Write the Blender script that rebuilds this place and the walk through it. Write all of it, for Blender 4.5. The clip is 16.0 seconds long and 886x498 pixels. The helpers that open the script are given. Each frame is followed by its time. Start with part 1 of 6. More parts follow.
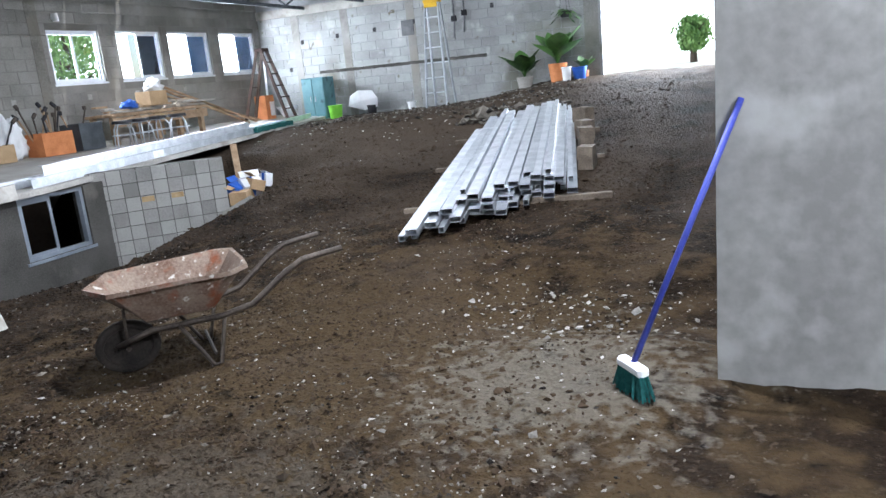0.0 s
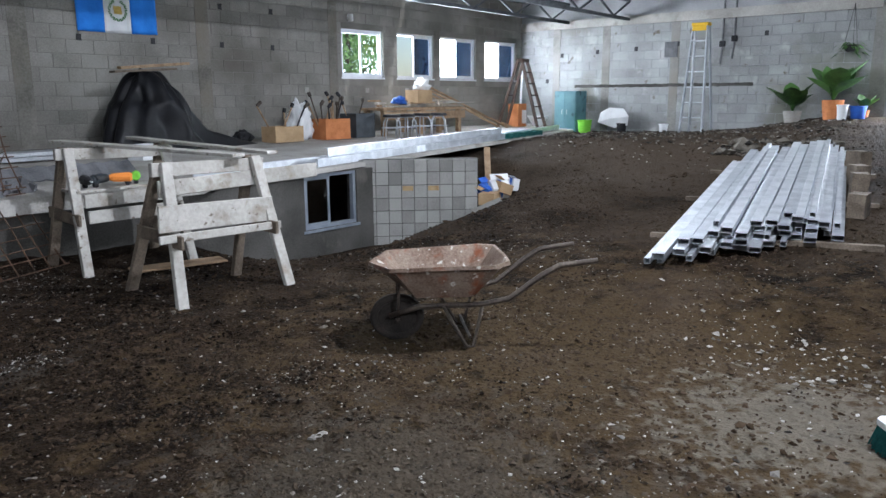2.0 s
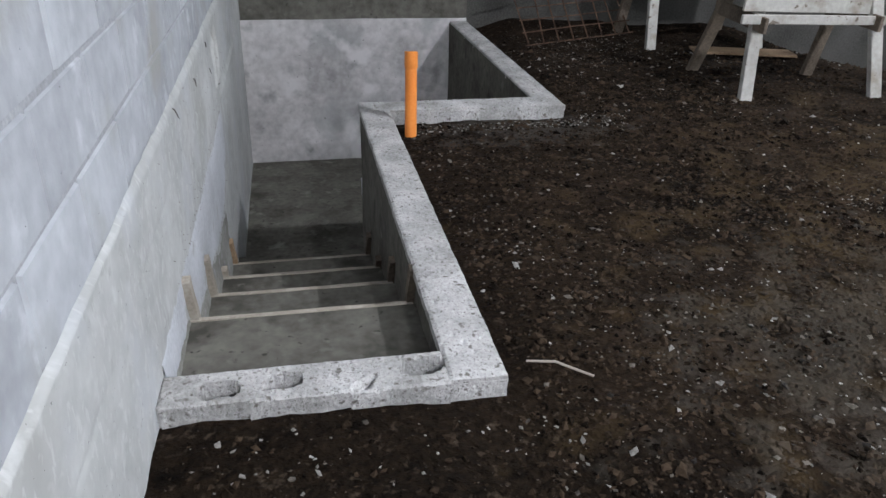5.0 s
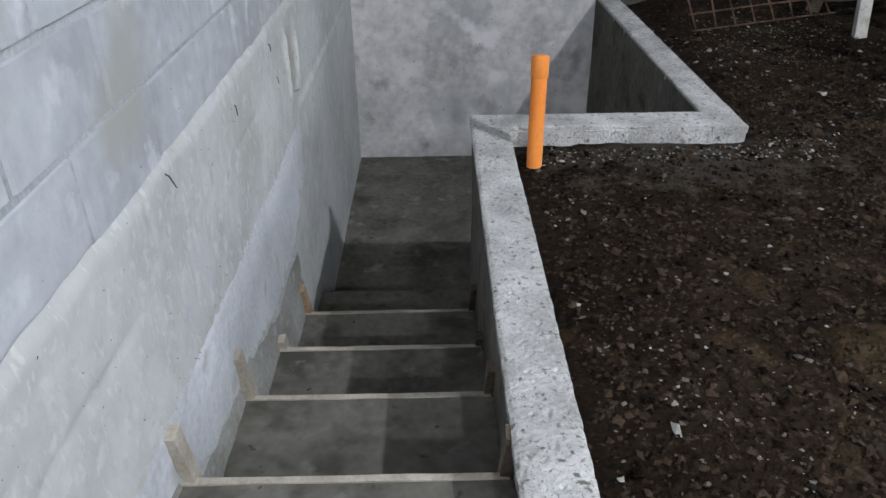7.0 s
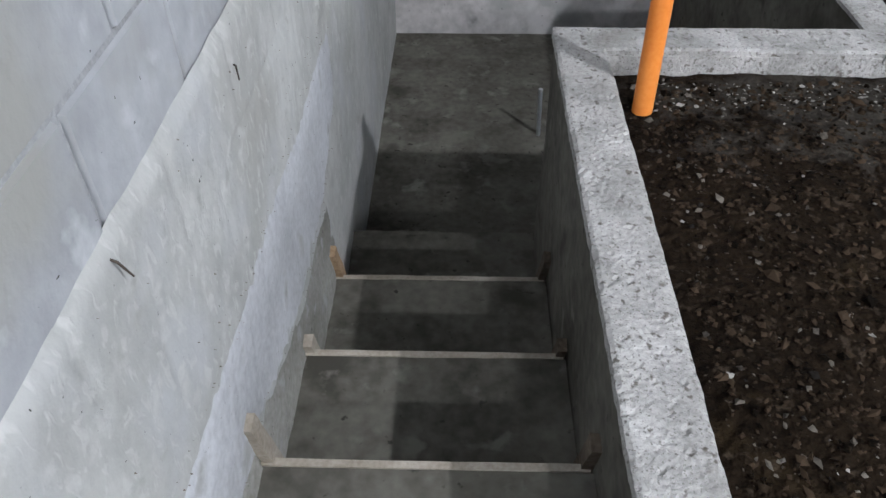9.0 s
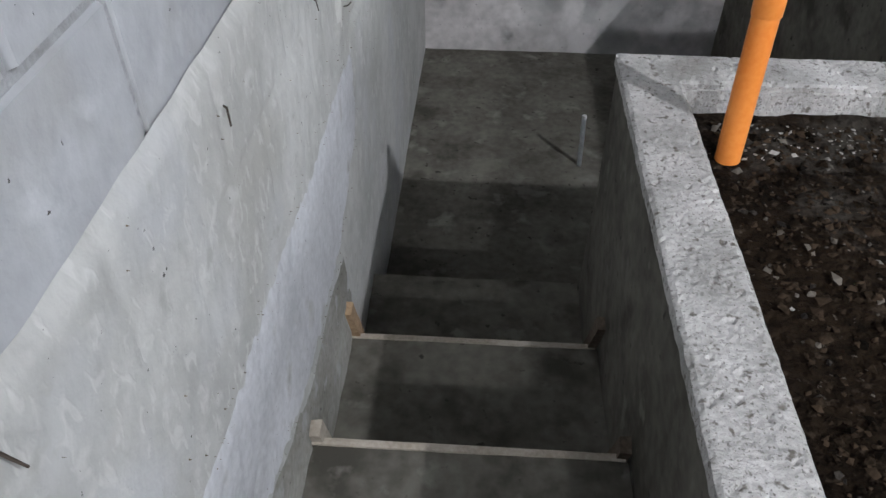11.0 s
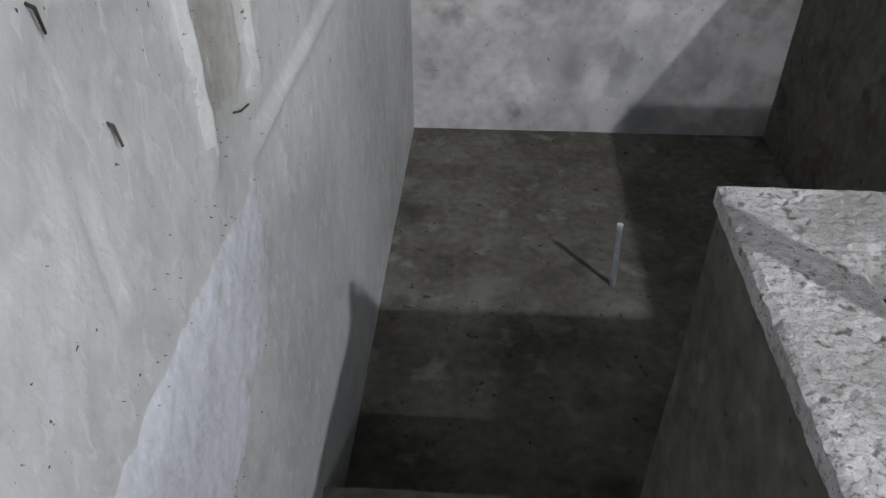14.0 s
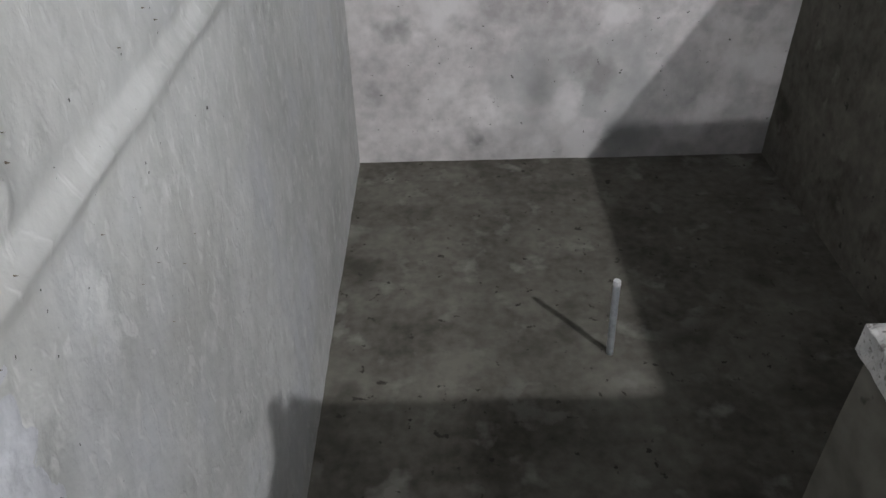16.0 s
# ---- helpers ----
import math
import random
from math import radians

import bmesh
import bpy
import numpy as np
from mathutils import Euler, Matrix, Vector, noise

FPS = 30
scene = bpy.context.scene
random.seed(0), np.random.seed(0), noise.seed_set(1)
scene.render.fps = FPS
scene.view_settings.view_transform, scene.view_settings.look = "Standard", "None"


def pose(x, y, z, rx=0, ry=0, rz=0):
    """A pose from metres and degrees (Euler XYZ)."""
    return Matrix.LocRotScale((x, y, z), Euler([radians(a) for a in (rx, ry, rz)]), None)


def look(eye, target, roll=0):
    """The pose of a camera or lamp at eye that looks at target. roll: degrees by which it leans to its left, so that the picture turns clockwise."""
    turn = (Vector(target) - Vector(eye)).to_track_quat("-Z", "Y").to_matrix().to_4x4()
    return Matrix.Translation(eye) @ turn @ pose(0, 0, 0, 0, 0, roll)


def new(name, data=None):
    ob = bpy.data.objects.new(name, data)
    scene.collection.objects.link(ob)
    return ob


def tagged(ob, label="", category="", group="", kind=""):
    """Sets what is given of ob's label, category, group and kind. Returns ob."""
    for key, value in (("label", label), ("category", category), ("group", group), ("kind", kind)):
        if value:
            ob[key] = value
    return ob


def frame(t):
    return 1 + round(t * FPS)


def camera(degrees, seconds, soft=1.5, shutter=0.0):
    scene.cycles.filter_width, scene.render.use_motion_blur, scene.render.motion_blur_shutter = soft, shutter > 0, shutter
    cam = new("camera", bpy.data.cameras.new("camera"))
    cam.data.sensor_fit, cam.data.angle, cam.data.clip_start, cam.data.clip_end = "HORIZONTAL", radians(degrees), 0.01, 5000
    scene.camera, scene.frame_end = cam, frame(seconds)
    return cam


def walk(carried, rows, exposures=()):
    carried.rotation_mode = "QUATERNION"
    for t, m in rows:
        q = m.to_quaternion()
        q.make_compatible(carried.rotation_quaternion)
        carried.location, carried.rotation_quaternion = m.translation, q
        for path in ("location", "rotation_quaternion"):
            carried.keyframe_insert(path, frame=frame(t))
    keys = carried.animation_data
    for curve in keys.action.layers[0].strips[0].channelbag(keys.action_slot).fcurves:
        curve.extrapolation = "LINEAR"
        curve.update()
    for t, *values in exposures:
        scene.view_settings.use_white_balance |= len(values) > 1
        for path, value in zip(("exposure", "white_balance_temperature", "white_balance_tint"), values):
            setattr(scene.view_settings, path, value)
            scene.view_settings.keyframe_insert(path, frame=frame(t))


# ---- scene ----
cam = camera(61.5, 16.0)
PATH = [
    (0, (0.739, -0.037, 1.434), (2.533, 0.718, 0.974), -5.7),
    (0.5, (0.714, 0.016, 1.437), (2.427, 0.938, 0.974), -4.4),
    (1, (0.62, 0.051, 1.44), (2.261, 1.1, 0.983), -4.2),
    (1.5, (0.498, 0.065, 1.47), (2.074, 1.219, 1.04), -0.7),
    (2, (0.384, 0.018, 1.493), (1.89, 1.272, 1.091), -0.3),
    (2.2, (0.378, 0.0, 1.506), (1.844, 1.302, 1.112), -0.1),
    (2.5, (0.366, 0.027, 1.503), (1.763, 1.408, 1.124), 0.1),
    (3, (0.346, 0.053, 1.495), (1.613, 1.557, 1.136), 0.2),
    (3.2, (0.34, 0.068, 1.473), (1.548, 1.622, 1.121), -0.0),
    (3.5, (0.321, 0.108, 1.452), (1.36, 1.778, 1.087), 0.0),
    (4, (0.261, 0.205, 1.385), (0.992, 1.983, 0.833), 0.3),
    (4.3, (0.229, 0.278, 1.358), (0.827, 2.04, 0.625), -0.2),
    (4.5, (0.23, 0.319, 1.337), (0.753, 2.075, 0.536), -0.7),
    (4.7, (0.228, 0.36, 1.337), (0.678, 2.11, 0.481), 0.1),
    (6.8, (0.398, 1.348, 1.285), (0.466, 3.062, 0.255), 0.3),
    (7, (0.446, 1.491, 1.28), (0.462, 3.216, 0.268), -0.7),
    (7.5, (0.422, 1.755, 1.236), (0.434, 3.447, 0.17), -0.3),
    (8, (0.32, 2.151, 1.231), (0.532, 3.793, 0.109), 2.4),
    (8.2, (0.293, 2.282, 1.193), (0.503, 3.918, 0.061), 2.5),
    (8.5, (0.28, 2.299, 1.275), (0.45, 3.889, 0.073), 1.6),
    (9, (0.293, 2.358, 1.259), (0.248, 3.826, -0.098), -0.4),
    (9.2, (0.251, 2.39, 1.238), (0.213, 3.817, -0.164), 0.1),
    (11.3, (0.207, 2.853, 1.094), (0.108, 4.346, -0.234), 0.0),
    (11.5, (0.19, 2.92, 1.09), (0.093, 4.418, -0.232), -0.3),
    (12, (0.18, 3.034, 1.068), (0.087, 4.539, -0.245), -0.8),
    (12.5, (0.224, 3.244, 0.933), (0.137, 4.768, -0.358), -0.6),
    (13, (0.22, 3.433, 0.913), (0.126, 4.968, -0.365), -0.8),
    (13.5, (0.186, 3.571, 0.88), (0.084, 5.107, -0.396), -0.9),
    (14, (0.21, 3.731, 0.75), (0.106, 5.304, -0.48), -0.3),
    (14.5, (0.187, 3.888, 0.74), (0.091, 5.476, -0.473), -0.4),
    (15, (0.129, 3.978, 0.72), (0.057, 5.573, -0.484), -0.2),
    (15.5, (0.138, 4.126, 0.598), (0.064, 5.714, -0.616), -0.6),
    (16, (0.215, 4.318, 0.536), (0.204, 5.913, -0.67), -1.5),
]
EXPOSURES = [(0.0, 0.55, 5950, 10), (0.5, 0.45, 5950, 10), (1.0, 0.3, 5950, 10), (2.0, 0.2, 5950, 10), (3.5, 0.12, 6150, 10), (4.5, -0.05, 6150, 10), (7.0, 0.02, 6100, 8), (8.0, 0.06, 6150, 8), (8.5, 0.2, 6150, 9), (9.0, 0.14, 6200, 9), (12.0, 0.03, 6350, 10), (14.0, 0.08, 6350, 10), (15.0, 0.14, 6450, 10), (16.0, 0.33, 6550, 10)]
walk(cam, [(t, look(eye, target, roll)) for t, eye, target, roll in PATH], EXPOSURES)

# ---- daylight, lamp and openings ----
world = bpy.data.worlds.new("world")
scene.world = world
world.use_nodes = True
wn = world.node_tree.nodes
sky = wn.new("ShaderNodeTexSky")
sky.sky_type, sky.sun_disc = "NISHITA", False
sky.sun_elevation, sky.sun_rotation = radians(60), radians(154)
world.node_tree.links.new(sky.outputs[0], wn["Background"].inputs[0])
wn["Background"].inputs[1].default_value = 0.12
sun_data = bpy.data.lights.new("sun", "SUN")
sun_data.energy, sun_data.angle, sun_data.color = 4.5, radians(3), (1, 0.96, 0.9)
sun = new("sun", sun_data)
sun.matrix_world = look((24, -24, 60), (10, 5, 0))


def area_lamp(name, eye, target, sx, sy, watts, colour=(1, 1, 1)):
    d = bpy.data.lights.new(name, "AREA")
    d.shape, d.size, d.size_y, d.energy, d.color = "RECTANGLE", sx, sy, watts, colour
    ob = new(name, d)
    ob.matrix_world = look(eye, target)
    return ob


COOL = (0.92, 0.96, 1.0)
area_lamp("daylight_door", (17.35, 1.5, 2.1), (5, 1.5, 0.9), 2.3, 2.3, 420, COOL)
area_lamp("daylight_window_a", (11.3, 11.5, 2.35), (11.3, 5, 0.6), 1.1, 0.85, 110, COOL)
area_lamp("daylight_window_b", (14.5, 11.5, 2.35), (14.5, 5, 0.6), 4.4, 0.85, 560, COOL)
area_lamp("daylight_roof_a", (12.0, 5.0, 4.4), (12.6, 5.0, 0), 1.1, 7.0, 190, COOL)
bulb_light = bpy.data.lights.new("bulb_light", "POINT")
bulb_light.energy, bulb_light.shadow_soft_size, bulb_light.color = 1100, 0.07, (0.95, 0.96, 1.0)
new("bulb_light", bulb_light).location = (4.6, 1.1, 4.6)
bulb_light_south = bpy.data.lights.new("bulb_light_south", "POINT")
bulb_light_south.energy, bulb_light_south.shadow_soft_size, bulb_light_south.color = 620, 0.1, (0.95, 0.96, 1.0)
new("bulb_light_south", bulb_light_south).location = (1.42, -2.3, 3.2)

# ---- materials ----


def material(name, dark, light, scale=3.0, fine=60.0, rough=0.85, bump=0.3, metal=0.0, vary=0.0, spots=None, bump_scale=None, patches=(), streak=False, spec=0.25, deep=0.01):
    """Two scales of noise between a dark and a light colour, with fine relief; vary: spread from piece to piece."""
    m = bpy.data.materials.new(name)
    m.use_nodes = True
    nt = m.node_tree
    n, ln = nt.nodes, nt.links
    bsdf = n["Principled BSDF"]
    bsdf.inputs["Roughness"].default_value = rough
    bsdf.inputs["Metallic"].default_value = metal
    bsdf.inputs["Specular IOR Level"].default_value = spec
    co = n.new("ShaderNodeTexCoord")
    geo = n.new("ShaderNodeNewGeometry")
    big, small = n.new("ShaderNodeTexNoise"), n.new("ShaderNodeTexNoise")
    big.inputs["Scale"].default_value, big.inputs["Detail"].default_value = scale, 6
    small.inputs["Scale"].default_value, small.inputs["Detail"].default_value = fine, 4
    for t in (big, small):
        ln.new(geo.outputs["Position"], t.inputs["Vector"])
    mixv = n.new("ShaderNodeMath")
    mixv.operation = "MULTIPLY_ADD"
    ln.new(small.outputs[0], mixv.inputs[0])
    mixv.inputs[1].default_value = 0.45
    add = n.new("ShaderNodeMath")
    add.operation = "MULTIPLY"
    ln.new(big.outputs[0], add.inputs[0])
    add.inputs[1].default_value = 0.75
    ln.new(add.outputs[0], mixv.inputs[2])
    ramp = n.new("ShaderNodeValToRGB")
    ramp.color_ramp.elements[0].position, ramp.color_ramp.elements[1].position = 0.42, 0.78
    ramp.color_ramp.elements[0].color = (*dark, 1)
    ramp.color_ramp.elements[1].color = (*light, 1)
    last = mixv.outputs[0]
    if vary:
        info = n.new("ShaderNodeObjectInfo")
        isl = geo.outputs["Random Per Island"]
        both = n.new("ShaderNodeMath")
        both.operation = "ADD"
        ln.new(info.outputs["Random"], both.inputs[0])
        ln.new(isl, both.inputs[1])
        fr = n.new("ShaderNodeMath")
        fr.operation = "FRACT"
        ln.new(both.outputs[0], fr.inputs[0])
        sh = n.new("ShaderNodeMath")
        sh.operation = "MULTIPLY_ADD"
        ln.new(fr.outputs[0], sh.inputs[0])
        sh.inputs[1].default_value = vary
        off = n.new("ShaderNodeMath")
        off.operation = "SUBTRACT"
        ln.new(last, off.inputs[0])
        off.inputs[1].default_value = vary / 2
        ln.new(off.outputs[0], sh.inputs[2])
        last = sh.outputs[0]
    ln.new(last, ramp.inputs[0])
    colour = ramp.outputs[0]
    for sc, lo, hi, col in spots or ():
        tx = n.new("ShaderNodeTexNoise")
        tx.inputs["Scale"].default_value, tx.inputs["Detail"].default_value = sc, 5
        ln.new(geo.outputs["Position"], tx.inputs["Vector"])
        r2 = n.new("ShaderNodeValToRGB")
        r2.color_ramp.elements[0].position, r2.color_ramp.elements[1].position = lo, hi
        ln.new(tx.outputs[0], r2.inputs[0])
        mx = n.new("ShaderNodeMixRGB")
        ln.new(r2.outputs[0], mx.inputs[0])
        ln.new(colour, mx.inputs[1])
        mx.inputs[2].default_value = (*col, 1)
        colour = mx.outputs[0]
    for cx, cy, stretch, fall, lo, hi, most, col, sc in patches:
        # a stain round one spot of the floor, broken up by noise
        dist = n.new("ShaderNodeVectorMath")
        dist.operation = "DISTANCE"
        flat = n.new("ShaderNodeVectorMath")
        flat.operation = "MULTIPLY"
        flat.inputs[1].default_value = (1, stretch, 0)
        ln.new(geo.outputs["Position"], flat.inputs[0])
        ln.new(flat.outputs[0], dist.inputs[0])
        dist.inputs[1].default_value = (cx, cy * stretch, 0)
        tx = n.new("ShaderNodeTexNoise")
        tx.inputs["Scale"].default_value, tx.inputs["Detail"].default_value = sc, 10
        ln.new(geo.outputs["Position"], tx.inputs["Vector"])
        ma = n.new("ShaderNodeMath")
        ma.operation = "MULTIPLY_ADD"
        ln.new(tx.outputs[0], ma.inputs[0])
        ma.inputs[1].default_value = 2.6
        mb = n.new("ShaderNodeMath")
        mb.operation = "MULTIPLY"
        ln.new(dist.outputs["Value"], mb.inputs[0])
        mb.inputs[1].default_value = -fall
        ln.new(mb.outputs[0], ma.inputs[2])
        r3 = n.new("ShaderNodeValToRGB")
        r3.color_ramp.elements[0].position, r3.color_ramp.elements[1].position = lo, hi
        r3.color_ramp.elements[1].color = (most, most, most, 1)
        ln.new(ma.outputs[0], r3.inputs[0])
        mx = n.new("ShaderNodeMixRGB")
        ln.new(r3.outputs[0], mx.inputs[0])
        ln.new(colour, mx.inputs[1])
        mx.inputs[2].default_value = (*col, 1)
        colour = mx.outputs[0]
    dabs = None
    if streak:
        # short slanting dabs that the float left, paler than the coat
        for turn, sc, lo, hi, most, st in ((-24, 1.5, 0.57, 0.68, 0.5, (0.56, 0.565, 0.55)), (18, 0.35, 0.54, 0.7, 0.3, (0.38, 0.38, 0.365))):
            mp = n.new("ShaderNodeMapping")
            mp.inputs["Rotation"].default_value = (radians(turn), 0, 0)
            mp.inputs["Scale"].default_value = (1, 26 * sc, 15 * sc)
            ln.new(geo.outputs["Position"], mp.inputs[0])
            tk = n.new("ShaderNodeTexNoise")
            tk.inputs["Scale"].default_value, tk.inputs["Detail"].default_value, tk.inputs["Distortion"].default_value = 1.0, 2, 0.7
            ln.new(mp.outputs[0], tk.inputs["Vector"])
            rk = n.new("ShaderNodeValToRGB")
            rk.color_ramp.elements[0].position, rk.color_ramp.elements[1].position = lo, hi
            rk.color_ramp.elements[1].color = (most, most, most, 1)
            ln.new(tk.outputs[0], rk.inputs[0])
            mx = n.new("ShaderNodeMixRGB")
            ln.new(rk.outputs[0], mx.inputs[0])
            ln.new(colour, mx.inputs[1])
            mx.inputs[2].default_value = (*st, 1)
            colour = mx.outputs[0]
            dabs = dabs or rk.outputs[0]
    ln.new(colour, bsdf.inputs["Base Color"])
    if bump:
        bp = n.new("ShaderNodeBump")
        bp.inputs["Strength"].default_value, bp.inputs["Distance"].default_value = bump, deep
        src = small
        if bump_scale:
            src = n.new("ShaderNodeTexNoise")
            src.inputs["Scale"].default_value, src.inputs["Detail"].default_value = bump_scale, 8
            ln.new(geo.outputs["Position"], src.inputs["Vector"])
        ln.new(src.outputs[0], bp.inputs["Height"])
        if streak:
            b2 = n.new("ShaderNodeBump")
            b2.inputs["Strength"].default_value, b2.inputs["Distance"].default_value = 0.5, 0.0014
            ln.new(dabs, b2.inputs["Height"])
            ln.new(b2.outputs[0], bp.inputs["Normal"])
        ln.new(bp.outputs[0], bsdf.inputs["Normal"])
    return m


def glass_material(name, colour, alpha_mix):
    m = bpy.data.materials.new(name)
    m.use_nodes = True
    n, ln = m.node_tree.nodes, m.node_tree.links
    out = n["Material Output"]
    tr, gl, mix = n.new("ShaderNodeBsdfTransparent"), n.new("ShaderNodeBsdfGlossy"), n.new("ShaderNodeMixShader")
    tr.inputs[0].default_value = (*colour, 1)
    gl.inputs["Roughness"].default_value = 0.05
    mix.inputs[0].default_value = alpha_mix
    ln.new(tr.outputs[0], mix.inputs[1])
    ln.new(gl.outputs[0], mix.inputs[2])
    ln.new(mix.outputs[0], out.inputs[0])
    return m


def glow_material(name, colour, strength):
    m = bpy.data.materials.new(name)
    m.use_nodes = True
    b = m.node_tree.nodes["Principled BSDF"]
    b.inputs["Emission Color"].default_value = (*colour, 1)
    b.inputs["Emission Strength"].default_value = strength
    return m


M_SOIL = material("soil", (0.00396, 0.00252, 0.0018), (0.02736, 0.018, 0.01152), 1.1, 38, 0.93, 1.0, vary=0, spots=[(2.1, 0.58, 0.72, (0.042, 0.028, 0.018)), (7, 0.6, 0.7, (0.0035, 0.0024, 0.0018)), (26, 0.6, 0.68, (0.05, 0.037, 0.026)), (60, 0.67, 0.72, (0.105, 0.09, 0.074))], bump_scale=30, spec=0.06, deep=0.06, patches=[(4.2, 2.0, 1.0, 0.3, 0.5, 0.9, 0.85, (0.058, 0.039, 0.02), 4.0), (12.0, 5.0, 1.0, 0.12, 0.4, 1.0, 0.7, (0.0612, 0.04464, 0.03096), 1.2), (3.95, 0.8, 1.0, 1.0, 0.5, 0.95, 0.75, (0.12, 0.107, 0.086), 13.0), (2.3, 1.9, 1.0, 0.8, 0.5, 0.9, 0.7, (0.06, 0.05, 0.039), 7.0), (1.5, 4.45, 2.2, 1.0, 0.55, 1.0, 0.7, (0.0648, 0.0576, 0.04896), 8.0)])
M_PEBBLE = material("pebble", (0.0096, 0.0072, 0.0056), (0.136, 0.12, 0.1), 8, 90, 0.9, 0.3, vary=0.5)
M_CLOD = material("soil_clod", (0.005, 0.0034, 0.0024), (0.055, 0.038, 0.025), 8, 90, 0.95, 0.4, vary=0.4, spec=0.06, patches=[(4.9, 1.8, 1.0, 0.3, 0.45, 1.0, 0.75, (0.052, 0.036, 0.023), 1.6), (12.0, 5.0, 1.0, 0.12, 0.4, 1.0, 0.7, (0.061, 0.045, 0.031), 1.2), (2.3, 1.8, 1.0, 0.85, 0.5, 1.0, 0.7, (0.07, 0.057, 0.043), 4.0)])
M_CHIP = material("mortar_chip", (0.128, 0.12, 0.108), (0.36, 0.344, 0.32), 9, 90, 0.9, 0.3, vary=0.4)
M_BLOCK = material("concrete_block", (0.16, 0.154, 0.139), (0.31, 0.3, 0.275), 1.1, 60, 0.92, 0.5, vary=0.12, spots=[(0.7, 0.5, 0.75, (0.125, 0.113, 0.095))])
M_BLOCK_PALE = material("pale_concrete_block", (0.31, 0.318, 0.332), (0.475, 0.49, 0.511), 1.8, 16, 0.9, 0.3, vary=0.2, spots=[(2.4, 0.54, 0.68, (0.32, 0.318, 0.3)), (7, 0.6, 0.7, (0.5, 0.515, 0.535)), (70, 0.74, 0.755, (0.06, 0.055, 0.05))], bump_scale=35)
M_MORTAR = material("mortar_joint", (0.14, 0.133, 0.118), (0.26, 0.252, 0.23), 1.3, 90, 0.95, 0.6)
M_MORTAR_PALE = material("pale_mortar_joint", (0.2448, 0.2484, 0.252), (0.4176, 0.4248, 0.4392), 1.3, 90, 0.95, 0.6)
# very dark concrete: walls under the slab, half-block core, wall chase
M_DARKCON = material("very_dark_concrete", (0.03825, 0.03655, 0.0323), (0.1105, 0.1062, 0.09775), 1.6, 60, 0.85, 0.4, spots=[(3, 0.6, 0.75, (0.136, 0.1275, 0.1105))], bump_scale=25)
M_PLASTER = material("rough_plaster", (0.36, 0.361, 0.348), (0.51, 0.513, 0.5), 2.4, 14, 0.86, 0.55, spots=[(3.2, 0.52, 0.68, (0.45, 0.458, 0.465)), (1.3, 0.55, 0.7, (0.37, 0.366, 0.343)), (11, 0.58, 0.72, (0.52, 0.525, 0.512)), (19, 0.62, 0.74, (0.38, 0.379, 0.362)), (75, 0.72, 0.74, (0.035, 0.0315, 0.028))], bump_scale=20, streak=True)
M_PIT = material("pit_plaster", (0.34, 0.323, 0.318), (0.64, 0.617, 0.61), 1.7, 18, 0.88, 0.35, spots=[(1.6, 0.5, 0.66, (0.32, 0.32, 0.314)), (4.2, 0.57, 0.7, (0.27, 0.262, 0.256)), (3.1, 0.56, 0.66, (0.6, 0.58, 0.575)), (40, 0.7, 0.73, (0.1, 0.095, 0.09))], bump_scale=22)
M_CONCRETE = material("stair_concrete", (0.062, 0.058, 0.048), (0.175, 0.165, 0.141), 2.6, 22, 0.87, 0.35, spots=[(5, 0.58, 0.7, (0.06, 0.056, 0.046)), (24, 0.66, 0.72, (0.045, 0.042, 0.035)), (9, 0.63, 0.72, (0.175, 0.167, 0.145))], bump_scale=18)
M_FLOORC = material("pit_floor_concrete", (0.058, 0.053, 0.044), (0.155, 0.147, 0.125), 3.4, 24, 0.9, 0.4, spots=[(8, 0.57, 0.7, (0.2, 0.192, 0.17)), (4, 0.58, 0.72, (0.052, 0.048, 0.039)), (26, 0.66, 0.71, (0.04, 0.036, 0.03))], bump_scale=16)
M_SKIM = material("pale_skim_coat", (0.41, 0.418, 0.437), (0.6, 0.61, 0.64), 3, 50, 0.85, 0.6, spots=[(90, 0.72, 0.75, (0.072, 0.0648, 0.0576)), (6, 0.6, 0.7, (0.36, 0.36, 0.3456))], bump_scale=18)
M_FOOT = material("raw_cement", (0.2, 0.194, 0.172), (0.37, 0.364, 0.34), 4, 50, 0.9, 0.6, spots=[(12, 0.6, 0.7, (0.36, 0.36, 0.36)), (70, 0.68, 0.73, (0.04, 0.035, 0.03))], bump_scale=24)
M_SMEAR = material("pale_mortar_smear", (0.4, 0.4, 0.385), (0.56, 0.56, 0.54), 6, 50, 0.88, 0.5, spots=[(80, 0.7, 0.74, (0.05, 0.045, 0.04))], bump_scale=30)
M_BROWNISH = material("brownish_bare_plaster", (0.27, 0.258, 0.23), (0.42, 0.405, 0.37), 5, 50, 0.88, 0.4, bump_scale=26)
M_COLUMN = material("cast_column", (0.13, 0.122, 0.105), (0.27, 0.26, 0.235), 2.2, 40, 0.92, 0.4, spots=[(1.1, 0.5, 0.7, (0.2, 0.175, 0.14))])
M_COLUMN_PALE = material("pale_cast_column", (0.19, 0.186, 0.172), (0.35, 0.345, 0.325), 2.2, 40, 0.92, 0.4, spots=[(1.1, 0.5, 0.7, (0.24, 0.225, 0.195))])
M_PIERP = material("pale_smooth_plaster", (0.17, 0.168, 0.158), (0.28, 0.277, 0.265), 1.3, 14, 0.88, 0.3, spots=[(3, 0.55, 0.7, (0.29, 0.288, 0.278))], bump_scale=12)
